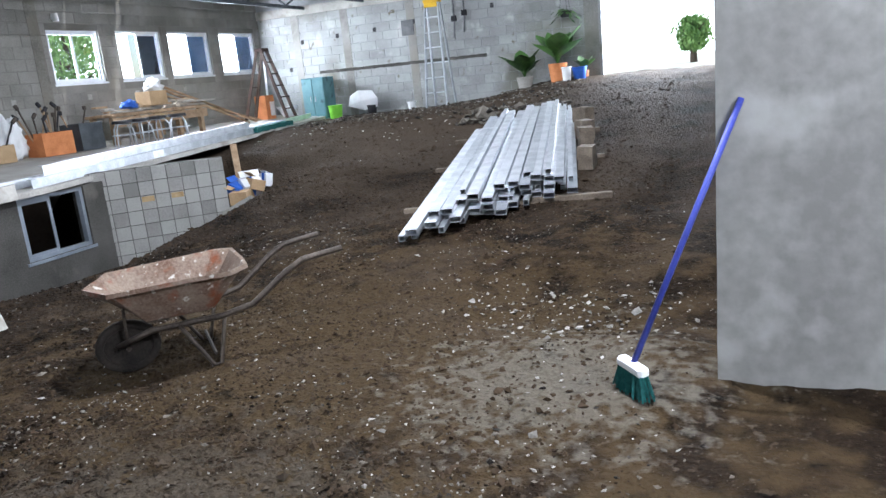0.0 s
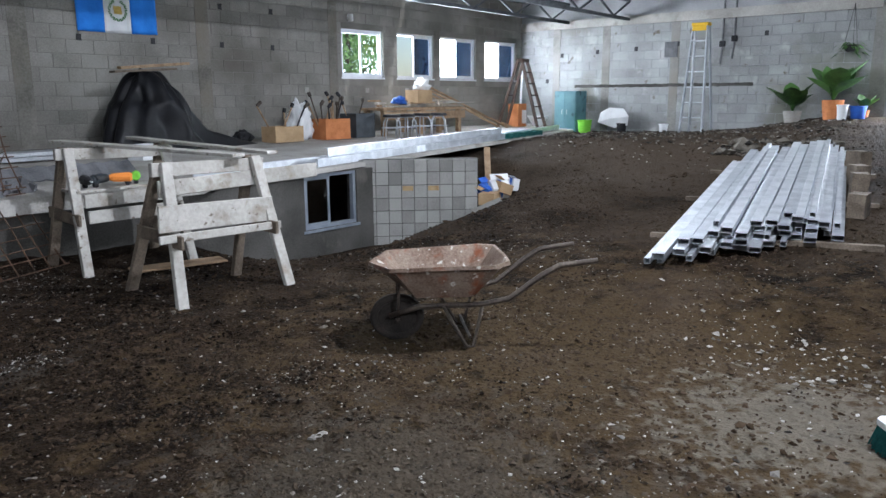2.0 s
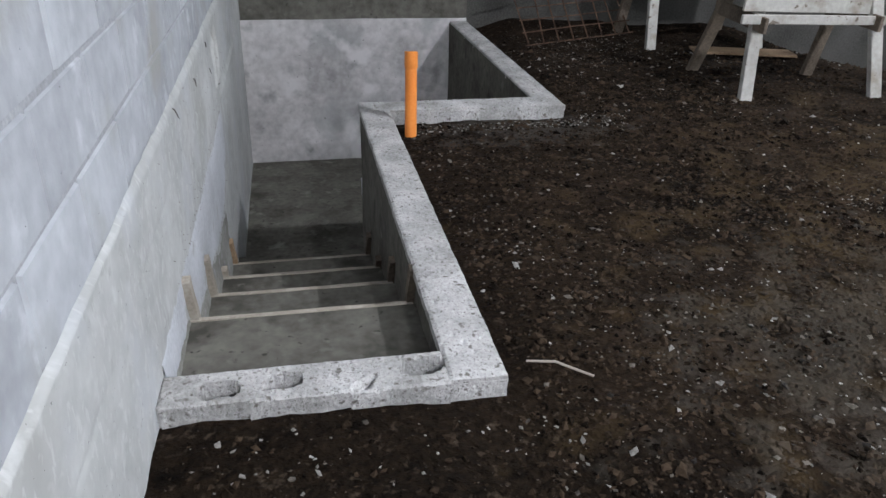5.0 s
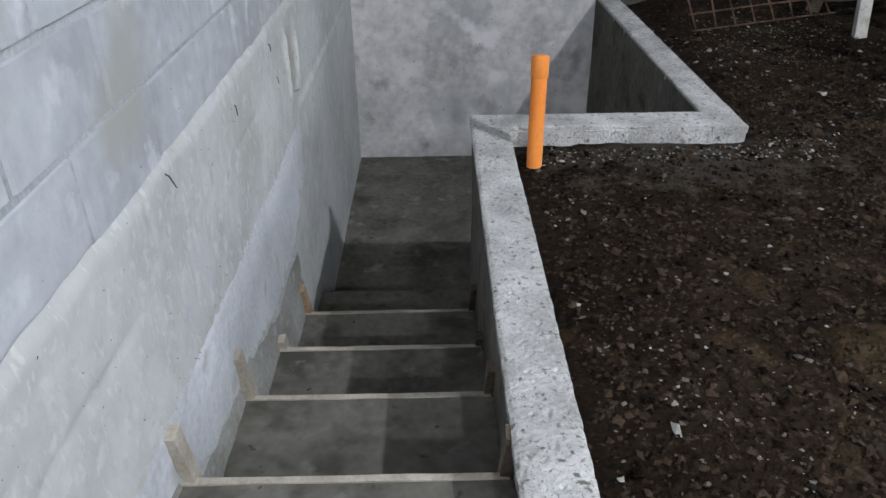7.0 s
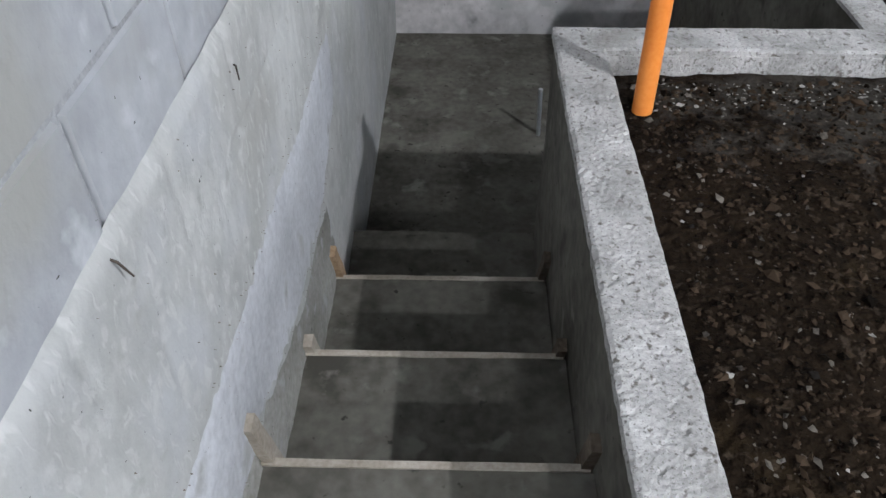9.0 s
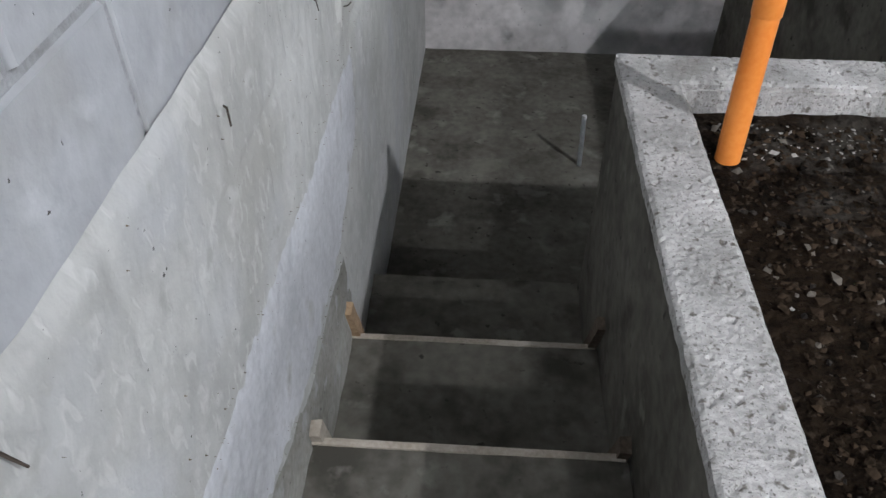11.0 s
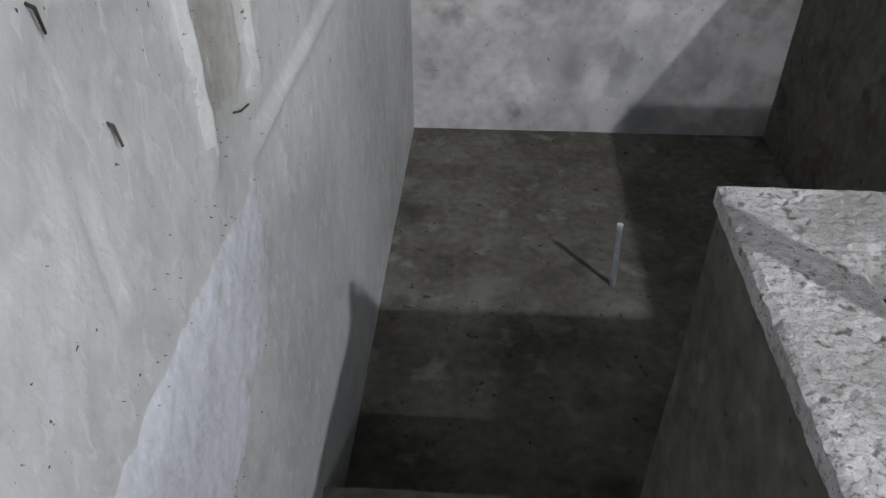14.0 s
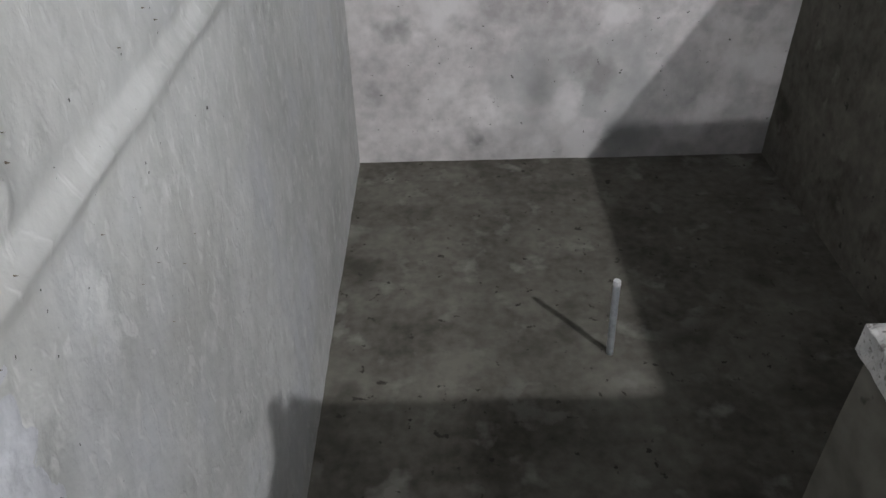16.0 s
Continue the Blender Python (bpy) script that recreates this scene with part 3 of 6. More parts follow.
def build_stair():
    stair = thing("stair", (0.225, 2.2, FLOOR), "grey concrete stair with pale form boards left on its edges", "stairs")
    stair["kind"] = "structure"
    y0 = CURB1 - 0.012
    for k, (y, z) in enumerate(NOSE):
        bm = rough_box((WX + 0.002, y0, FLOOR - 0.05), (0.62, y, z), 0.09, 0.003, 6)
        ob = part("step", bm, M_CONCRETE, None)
        ob.parent = stair
        ob.matrix_parent_inverse = stair.matrix_world.inverted()
        if k < 4:
            bm = rough_box((WX + 0.012, y + 0.001, z - 0.19), (0.612, y + 0.021, z + 0.004), 0.08, 0.002, 9)
            ob = part("form_board", bm, M_PALEWOOD, None, "thin pale form board along the step's edge")
            ob.parent = stair
            ob.matrix_parent_inverse = stair.matrix_world.inverted()
            for x, s, hgt in ((WX + 0.036, -1, (0.17, 0.2, 0.05, 0.17)[k]), (0.603, 1, (0.15, 0.12, 0.05, 0.15)[k])):
                bm = rough_box((-0.014, -0.022, -0.16), (0.014, 0.022, hgt), 0.03, 0.003, 20, pose(x, y - 0.02 + 0.05, z + 0.0, 8 + 3 * k, 4 * s, 0))
                ob = part("form_stake", bm, M_OLDWOOD if s > 0 else M_RAWWOOD if k == 3 else M_PALEWOOD, None, "short splintered wooden form stake")
                ob.parent = stair
                ob.matrix_parent_inverse = stair.matrix_world.inverted()
        y0 = y - 0.001


build_pit()
build_coping()
build_curb()
build_stair()

# ---- hall walls ----


def wall_with_holes(name, axis, at, thick, u0, u1, z0, z1, holes, mat, label):
    """A wall across axis; holes: (u0, u1, z0, z1), all the way through."""
    us = sorted({u0, u1, *[h[0] for h in holes], *[h[1] for h in holes]})
    zs = sorted({z0, z1, *[h[2] for h in holes], *[h[3] for h in holes]})
    bm = B()
    for a, b in zip(us, us[1:]):
        for c, d in zip(zs, zs[1:]):
            um, zm = (a + b) / 2, (c + d) / 2
            if any(h[0] < um < h[1] and h[2] < zm < h[3] for h in holes):
                continue
            if axis == "y":
                box(bm, (a, at, c), (b, at + thick, d))
            else:
                box(bm, (at, a, c), (at + thick, b, d))
    bmesh.ops.remove_doubles(bm, verts=bm.verts[:], dist=1e-5)
    bm.verts.index_update()
    seen = {}
    for f in bm.faces[:]:
        seen.setdefault(tuple(sorted(v.index for v in f.verts)), []).append(f)
    bmesh.ops.delete(bm, geom=[f for fs in seen.values() if len(fs) > 1 for f in fs], context="FACES_ONLY")
    return tagged(part(name, bm, mat), label, "wall", kind="structure")


WIN = [(10.73, 11.9), (12.32, 13.52), (13.74, 15.07), (15.44, 16.78)]
WZ0, WZ1 = 1.88, 2.81
DOOR = (0.28, 2.75, 0.88, 3.3)
wall_n = wall_with_holes("wall_north", "y", NY, 0.15, WX - 0.3, EX, -0.8, 4.0, [(a, b, WZ0, WZ1) for a, b in WIN], M_MORTAR, "unplastered grey concrete-block wall with four windows")
wall_e = wall_with_holes("wall_east", "x", EX, 0.15, SY, NY + 0.15, -0.8, 5.4, [DOOR], M_MORTAR_PALE, "pale grey concrete-block wall with a wide open doorway")
wall_w = wall_with_holes("wall_west", "x", WX - 0.3, 0.292, SY, NY + 0.15, FLOOR - 0.15, 5.4, [], M_MORTAR_PALE, "pale concrete-block wall beside the stair, plastered at its foot")
wall_s = wall_with_holes("wall_south", "y", SY - 0.15, 0.15, WX - 0.3, EX + 0.15, -0.8, 5.4, [], M_BLOCK, "plain grey concrete-block wall closing the hall")
pier = part("wall_pier", rough_box((4.0, SY + 0.02, -0.3), (4.2, 0.08, 4.6), 0.16, 0.006, 2.0), M_PIERP)
tagged(pier, "pale grey plastered end of a partition wall", "wall", kind="structure")


def along(points, y):
    """A height read off a bent line of (y, z)."""
    for (a, p), (b, q) in zip(points, points[1:]):
        if y <= b:
            return p + (q - p) * max(0, (y - a) / (b - a))
    return points[-1][1]


SKIM_LOW = [(2.2, -0.05), (2.75, -0.2), (3.05, -0.257), (3.45, -0.29), (3.9, -0.41), (4.35, -0.38), (4.7, -0.23), (4.86, -0.04)]


def ridge(v, at, wide):
    return max(0, 1 - abs(v - at) / wide)


def coat(y, z):
    """Thickness of the trowelled coat on the wall's foot."""
    p = Vector((0, y, z))
    d = 0.013 + 0.0035 * noise.noise(p * 1.7) + 0.0022 * noise.noise(p * 6) + 0.0018 * noise.noise(p * 19) + 0.0009 * noise.noise(p * 43)
    # the courses below show through as faint lines
    wob = 0.006 * noise.noise(Vector((y * 6, 0, 2)))
    d -= 0.006 * ridge(z + wob, 0.365, 0.016) * smooth(-0.15, 0.25, noise.noise(Vector((y * 1.4, 7, 1))))
    for k, y0 in enumerate((2.94, 3.33, 3.72, 4.12)):
        d -= 0.0055 * ridge(y + 0.4 * wob, y0, 0.014) * smooth(0.37, 0.4, z)
        d -= 0.0055 * ridge(y + 0.4 * wob, y0 + 0.19, 0.014) * smooth(0.17, 0.2, z) * smooth(0.37, 0.33, z)
    # mortar squeezed out along a course, and two upright smears with a hollow between them
    d += 0.012 * ridge(z + wob, 0.108, 0.022) * smooth(4.74, 4.84, y) * (1 - 0.5 * smooth(5.6, 6.4, y)) - 0.004 * ridge(z + wob, 0.145, 0.02) * smooth(4.78, 4.9, y)
    up = smooth(0.14, 0.2, z) * smooth(0.55, 0.46, z)
    rag = 0.008 * noise.noise(Vector((z * 9, 3, 3))) + 0.006 * noise.noise(Vector((z * 60, 3, 3)))
    d += up * (0.014 * ridge(y + rag, 4.632, 0.028) + 0.013 * ridge(y - rag, 4.872, 0.024) - 0.006 * smooth(4.655, 4.68, y + rag) * smooth(4.86, 4.83, y))
    d -= 0.006 * smooth(0.05, -0.3, z) * smooth(4.6, 5.3, y)
    return max(d, 0.0045)


def wall_sheet(name, ys, low, high, n, thick, mat, label):
    """A coat on the stair wall between two heights, its thickness given point by point."""
    verts, faces = [], []
    for y in ys:
        a, b = low(y), high(y)
        verts += [(WX + thick(y, a + (b - a) * j / n, j / n), y, a + (b - a) * j / n) for j in range(n + 1)]
    for i in range(len(ys) - 1):
        for j in range(n):
            o = i * (n + 1) + j
            faces.append((o, o + n + 1, o + n + 2, o + 1))
    me = bpy.data.meshes.new(name)
    me.from_pydata(verts, [], faces)
    me.polygons.foreach_set("use_smooth", [True] * len(faces))
    me.materials.append(mat)
    return tagged(new(name, me), label, "plaster", kind="structure")


def build_wall_coats():
    def top(y):
        return 0.59 + 0.010 * noise.noise(Vector((y * 2.2, 0, 3))) + 0.007 * noise.noise(Vector((y * 11, 0, 3))) if y < 7.35 else 0.64

    def low(y):
        return 0.4 if y >= 7.36 else FLOOR if y > 2.2 else -0.25
    ys = [SY + 0.1 * i for i in range(60)] + [2.0 + 0.0125 * i for i in range(320)] + [6.0 + 0.03 * i for i in range(47)] + [7.42 + 0.1 * i for i in range(38)]
    wall_sheet("wall_plaster", ys, low, top, 130, lambda y, z, t: coat(y, z) * (1 - smooth(0.985, 1.0, t)) + 0.001, M_PLASTER, "rough trowelled grey plaster coat on the wall's foot")

    def skim_top(y):
        return 0.078 + 0.016 * noise.noise(Vector((y * 3, 2, 1))) + 0.012 * noise.noise(Vector((y * 14, 2, 1)))

    def skim_low(y):
        return along(SKIM_LOW, y) + 0.03 * noise.noise(Vector((y * 6, 4, 1))) + 0.016 * noise.noise(Vector((y * 19, 4, 1)))
    ys = [2.25 + 0.0125 * i for i in range(206)]
    wall_sheet("wall_skim", ys, skim_low, lambda y: max(skim_top(y), skim_low(y) + 0.01), 34, lambda y, z, t: coat(y, z) + 0.006 * min(1, 9 * t, 9 * (1 - t), 12 * (4.82 - y)) - 0.002 + 0.0025 * noise.noise(Vector((0, y * 30, z * 30))), M_SKIM, "pale bluish skim coat on the stair wall under the hall's floor level")

    def tread(y):
        return next((z for e, z in NOSE if y < e), FLOOR)
    ys = [2.25 + 0.0125 * i for i in range(182)]
    wall_sheet("wall_foot", ys, lambda y: tread(y) - 0.01, lambda y: max(along(SKIM_LOW, y) + 0.02 + 0.03 * noise.noise(Vector((y * 8, 6, 1))), tread(y) + 0.03), 24, lambda y, z, t: coat(y, z) + (0.012 * (1 - t) + 0.004 * min(1, 8 * (1 - t))) * smooth(4.51, 4.3, y) - 0.003 + 0.003 * noise.noise(Vector((0, y * 12, z * 12))), M_FOOT, "raw brownish cement along the steps at the wall's foot")

    # pale mortar smeared upright, a browner patch between the two smears
    for y0, y1, a, b, mat, lab in ((4.604, 4.652, 0.19, 0.5, M_SMEAR, "pale mortar smear on the plastered wall"), (4.656, 4.846, 0.2, 0.52, M_BROWNISH, "browner bare patch in the plastered wall"), (4.85, 4.892, 0.2, 0.45, M_SMEAR, "pale mortar smear on the plastered wall")):
        ys = [y0 + (y1 - y0) * i / 16 for i in range(17)]
        wall_sheet("wall_smear", ys, lambda y: a + 0.03 * noise.noise(Vector((y * 40, 1, y0))), lambda y: b + 0.04 * noise.noise(Vector((y * 30, 2, y0))), 40, lambda y, z, t: coat(y, z) + 0.0035 * min(1, 7 * t, 7 * (1 - t), 120 * (y - y0), 120 * (y1 - y)) - 0.0015 + 0.002 * noise.noise(Vector((0, y * 45, z * 18))), mat, lab)


def wall_crumbs():
    """Small dark crumbs and pits along the broken edges of the coats."""
    rnd = random.Random(12)
    spots = []
    for _ in range(20):
        spots.append((4.66 + rnd.gauss(0, 0.03), rnd.uniform(0.16, 0.5)))
    for _ in range(12):
        spots.append((4.86 + rnd.gauss(0, 0.03), rnd.uniform(0.08, 0.42)))
    for _ in range(150):
        y = rnd.uniform(2.5, 4.8)
        spots.append((y, along(SKIM_LOW, y) + rnd.gauss(0.03, 0.035)))
    for _ in range(70):
        spots.append((rnd.uniform(2.6, 4.8), 0.075 + rnd.gauss(0, 0.03)))
    for _ in range(70):
        spots.append((rnd.uniform(2.4, 5.4), rnd.uniform(-0.2, 0.56)))
    verts, faces = [], []
    for y, z in spots:
        r = rnd.choice((0.0008, 0.0012, 0.0016, 0.0024))
        o = len(verts)
        x = WX + coat(y, z) + 0.003
        tall = rnd.uniform(0.8, 2.2)
        verts += [(x - 0.008, y - r, z - r), (x - 0.008, y + r, z - r * tall), (x - 0.008, y + r * 0.8, z + r * tall), (x - 0.008, y - r, z + r), (x + 0.0035, y + r * 0.1, z)]
        faces += [(o, o + 1, o + 4), (o + 1, o + 2, o + 4), (o + 2, o + 3, o + 4), (o + 3, o, o + 4)]
    me = bpy.data.meshes.new("plaster_crumbs")
    me.from_pydata(verts, [], faces)
    me.materials.append(M_OLDWOOD)
    tagged(new("plaster_crumbs", me), "dark crumbs along the plaster's broken edges", "plaster", kind="stuff")


build_wall_coats()
wall_crumbs()


def build_slab():
    n = 60
    xs = [WX + (EX - WX) * i / n for i in range(n + 1)]
    bm = B()
    top, bot = [], []
    for x in xs:
        f = slab_front(x)
        if f > 9.4:
            f = 9.4
        r = 0.012 * noise.noise(Vector((x * 3, 1, 1)))
        top.append([bm.verts.new((x, f + r + (NY - f - r) * k / 8, slab_top(f + (NY - f) * k / 8) + 0.006 * noise.noise(Vector((x * 2, k, 5))))) for k in range(9)])
        bot.append([bm.verts.new((x, f + r, slab_top(f) - (0.15 if x < 5.2 else 0.06) + 0.008 * noise.noise(Vector((x * 4, 2, 7))))), bm.verts.new((x, NY, 0.4))])
    for i in range(n):
        for k in range(8):
            bm.faces.new((top[i][k], top[i + 1][k], top[i + 1][k + 1], top[i][k + 1]))
        bm.faces.new((bot[i][0], bot[i + 1][0], top[i + 1][0], top[i][0]))
        bm.faces.new((bot[i][0], bot[i][1], bot[i + 1][1], bot[i + 1][0]))
    bmesh.ops.recalc_face_normals(bm, faces=bm.faces[:])
    tagged(part("floor_slab", bm, M_SLAB), "raised dusty concrete floor slab with a ragged edge", "floor", kind="structure")


build_slab()

# basement wall under the slab, with a window
BW = (6.5, 7.42, -0.2, 0.52)
wall_with_holes("wall_basement_west", "y", 7.40, 0.2, 1.86, 5.2, -0.9, 0.44, [], M_DARKCON, "dark grey wall under the slab")
wall_with_holes("wall_basement", "y", 7.401, 0.2, 5.2, 8.0, -0.9, 0.53, [BW], M_DARKCON, "dark grey wall under the slab")
wall_with_holes("wall_basement_back", "y", 9.4, 0.1, 5.5, 8.4, -0.9, 0.44, [], M_CONCRETE, "dark wall behind the basement window")

# ---- roof and trusses ----


def build_roof():
    """Ribbed sheets on two slopes, with two clear strips."""
    bm = B()
    strips = [(5.9, 7.1), (11.4, 12.6)]
    x, k = WX - 0.4, 0
    wave = []
    while x < EX + 0.4:
        wave.append((x, 0.03 if k % 2 else 0.0))
        x += 0.13
        k += 1
    for (xa, za), (xb, zb) in zip(wave, wave[1:]):
        if any(a < (xa + xb) / 2 < b for a, b in strips):
            continue
        for (ya, ra), (yb, rb) in (((NY + 0.3, 3.75), (0.0, 5.3)), ((0.0, 5.3), (SY - 0.3, 4.9))):
            bm.faces.new([bm.verts.new(p) for p in ((xa, ya, ra + za), (xb, ya, ra + zb), (xb, yb, rb + zb), (xa, yb, rb + za))])
    tagged(part("ceiling", bm, M_ROOF), "ribbed galvanised roof sheets over the hall", "ceiling", kind="structure")
    bm = B()
    for a, b in strips:
        bm.faces.new([bm.verts.new(p) for p in ((a, NY + 0.3, 3.74), (b, NY + 0.3, 3.74), (b, 0, 5.29), (a, 0, 5.29))])
        bm.faces.new([bm.verts.new(p) for p in ((a, 0, 5.29), (b, 0, 5.29), (b, SY - 0.3, 4.89), (a, SY - 0.3, 4.89))])
    sk = part("skylight", bm, glow_material("clear_roof_sheet", (0.85, 0.92, 1.0), 0.1))
    tagged(sk, "milky clear roof sheets let daylight in", "skylight", kind="structure")


def build_truss(y, z):
    t = thing("roof_truss", (8.4, y, z), "grey painted steel lattice roof truss", "truss", "roof trusses")
    n = 22
    xa, xb = -8.4, 8.6
    h = 0.42

    def bz(x):
        return -0.0 + 0.16 * smooth(0, -12, x)
    for dz, nm in ((0, "bottom_chord"), (h, "top_chord")):
        bm = B()
        beam(bm, (xa, 0, bz(xa) + dz), (xb, 0, bz(xb) + dz), 0.06, 0.07)
        part(nm, bm, M_TRUSS, t)
    for i in range(n):
        x0, x1 = xa + (xb - xa) * i / n, xa + (xb - xa) * (i + 1) / n
        a, b = (0.03, h - 0.03) if i % 2 else (h - 0.03, 0.03)
        bm = B()
        beam(bm, (x0, 0, bz(x0) + a), (x1, 0, bz(x1) + b), 0.035, 0.035, (0, 1, 0))
        part("web_bar", bm, M_TRUSS, t)
    return t


build_roof()
for y, z in ((9.8, 3.24), (8.2, 3.22), (6.4, 3.6), (4.2, 4.0)):
    build_truss(y, z)


def build_wall_beam():
    bm = B()
    box(bm, (EX - 0.06, 3.0, 3.1), (EX - 0.004, NY, 3.3))
    tagged(part("trim_beam", bm, M_SLAB), "grey concrete tie beam along the wall's top", "beam", kind="structure")


build_wall_beam()


def build_columns():
    """Concrete columns and one sill course cast between the blocks, nearly flush with them."""
    for x, w in ((4.78, 0.24), (7.64, 0.24), (10.5, 0.22)):
        bm = rough_box((x - w / 2, NY - 0.013, 0.55), (x + w / 2, NY + 0.01, 3.95), 0.2, 0.002, 5)
        tagged(part("column", bm, M_COLUMN), "grey concrete column cast between the wall's blocks", "column", kind="structure")
    for y, w in ((10.14, 0.2), (8.77, 0.2), (7.06, 0.2), (2.96, 0.3)):
        bm = rough_box((EX - 0.015, y - w / 2, 0.4), (EX + 0.01, y + w / 2, 3.2), 0.2, 0.002, 5)
        tagged(part("column", bm, M_COLUMN_PALE), "grey concrete column cast between the wall's blocks", "column", kind="structure")


build_columns()

# ---- windows ----
def build_window(name, axis_x0, axis_x1, z0, z1, y, open_left, parentlabel, dark=False):
    w = thing(name, ((axis_x0 + axis_x1) / 2, y, z0), parentlabel, "window")
    w["kind"] = "structure"
    hw, h = (axis_x1 - axis_x0) / 2, z1 - z0
    bm = B()
    f = 0.045
    for lo, hi in (((-hw, 0, 0), (hw, 0.07, f)), ((-hw, 0, h - f), (hw, 0.07, h)), ((-hw, 0, f), (-hw + f, 0.07, h - f)), ((hw - f, 0, f), (hw, 0.07, h - f))):
        box(bm, lo, hi)
    part("window_frame", bm, M_GREYFRAME if dark else M_FRAME, w, "grey aluminium frame" if dark else "pale aluminium frame")
    bm = B()
    box(bm, (-hw - 0.03, -0.05, -0.035), (hw + 0.03, 0.1, -0.002))
    part("window_sill", bm, M_GREYFRAME if dark else M_FRAME, w)
    sides = ((-hw + f, 0.0, 0.012), (0.0, hw - f, 0.036))
    for i, (a, b, yy) in enumerate(sides):
        if open_left and i == 0:
            continue
        if dark and i == 1:
            continue
        bm = B()
        g = 0.035
        for lo, hi in (((a, yy, f), (b, yy + 0.022, f + g)), ((a, yy, h - f - g), (b, yy + 0.022, h - f)), ((a, yy, f + g), (a + g, yy + 0.022, h - f - g)), ((b - g, yy, f + g), (b, yy + 0.022, h - f - g))):
            box(bm, lo, hi)
        s = part("sash", bm, M_GREYFRAME if dark else M_FRAME, w)
        bm = B()
        box(bm, (a + g, yy + 0.008, f + g), (b - g, yy + 0.012, h - f - g))
        p = part("pane", bm, M_DARKGLASS if dark else (M_BLUEGLASS if open_left else M_GLASS), s)
        p.visible_shadow = False
    return w


for i, (a, b) in enumerate(WIN):
    build_window(f"window_{i + 1}", a, b, WZ0, WZ1, NY + 0.04, i > 0, "aluminium sliding window, its one half open to white daylight" if i else "closed aluminium sliding window with green trees behind it")
bwin = build_window("window_5", BW[0], BW[1], BW[2], BW[3], 7.43, False, "grey aluminium sliding window into the dark basement", True)

# ---- things: helper for parts given in the hall's own metres ----
BASE = {}


def item(name, place, label, category, group=""):
    ob = thing(name, place, label, category, group)
    BASE[ob] = Vector(place)
    return ob


def piece(name, bm, mat, parent, label="", smooth=False):
    """A part whose mesh is given in the hall's metres."""
    bm.transform(Matrix.Translation(-BASE[parent]))
    ob = part(name, bm, mat, parent, label, smooth)
    BASE[ob] = BASE[parent]
    return ob


def bar(a, b, w, h, up=(0, 0, 1), rough=0.0, bevel=0.004):
    bm = B()
    beam(bm, a, b, w, h, up, bevel)
    if rough:
        roughen(bm, rough, 9, 2)
    return bm


def rod(pts, r, sides=8):
    bm = B()
    tube(bm, pts, r, sides)
    return bm


def slab_z(y):
    return slab_top(y)


# ---- drain pipe and bar in the pit ----
p = item("drain_pipe", (0.87, 4.40, -0.04), "upright orange plastic drain pipe standing in the earth", "pipe")
bm = B()
dirn = Vector((0.013, 0.075, 0.45))
base = Vector((0.866, 4.41, -0.06))
tube(bm, [base, base + dirn * 0.88], 0.033, 20, False)
piece("tube", bm, M_ORANGE, p, smooth=True)
bm = B()
tube(bm, [base + dirn * 0.875, base + dirn * 0.89, base + dirn * 1.075], [0.033, 0.0365, 0.0365], 20, False)
tube(bm, [base + dirn * 1.075, base + dirn * 1.0752, base + dirn * 0.9], [0.0365, 0.031, 0.031], 20, False)
piece("socket", bm, M_ORANGE, p, "flared orange pipe socket", smooth=True)

p = item("rebar_stub", (0.745, 6.09, FLOOR), "short grey steel bar standing in the pit floor", "bar")
piece("stem", rod([(0.75, 6.085, FLOOR - 0.02), (0.742, 6.10, -0.965)], 0.012), M_STEEL, p)
piece("tip", rod([(0.742, 6.10, -0.966), (0.742, 6.101, -0.95)], [0.014, 0.012]), M_WHITEPL, p)


def nail(y, z, dx, dy, dz):
    n = item("nail", (WX + 0.012, y, z), "bent rusty nail stuck in the plastered wall", "nail", "nails in the wall")
    piece("shank", rod([(WX, y, z), (WX + 0.02, y + dy * 0.3, z + dz * 0.3), (WX + dx, y + dy, z + dz)], [0.0018, 0.0022, 0.0016], 6), M_TUBE, n)


for a in ((4.395, 0.388, 0.024, 0.0, -0.035), (4.755, 0.202, 0.026, 0.035, 0.0), (3.08, 0.57, 0.03, 0.012, -0.05), (3.74, 0.505, 0.024, -0.012, -0.04), (4.33, 0.535, 0.02, 0.005, -0.035)):
    nail(*a)

# ---- work trestles with planks ----


def trestle(x0, x1, yf, yb, top, lab, boards, skew=False, group="work trestles"):
    ym = (yf + yb) / 2
    t = item("trestle", ((x0 + x1) / 2, ym, 0), lab, "trestle", group)
    for x, dx in ((x0, 0.07), (x1, -0.04)):
        for y, mat in ((yf, M_WHITEWOOD), (yb, M_OLDWOOD)):
            y = y + (0.12 if x == x0 and skew else 0)
            zb = ground_z(x, y) - 0.01
            piece("leg", bar((x, y, zb), (x + dx, ym + (0.04 if y > ym else -0.04), top), 0.085, 0.045, (0, 1, 0), 0.003), mat, t)
        piece("side_brace", bar((x + dx * 0.5 - 0.03, yf + 0.06, 0.47), (x + dx * 0.5 - 0.03, yb - 0.06, 0.5), 0.025, 0.1, rough=0.002), M_OLDWOOD, t)
    piece("top_rail", bar((x0 - 0.03, ym, top - 0.05), (x1 + 0.06, ym, top - 0.07), 0.05, 0.1, rough=0.003), M_WHITEWOOD, t)
    for a, b, z0, z1, yo, tilt in boards:
        y = yf + (ym - yf) * ((z0 + z1) / 2) / top - 0.045 + yo
        piece("plank", bar((a, y, (z0 + z1) / 2), (b, y, (z0 + z1) / 2 + tilt), 0.024, z1 - z0, rough=0.003), M_WHITEWOOD, t)
    return t


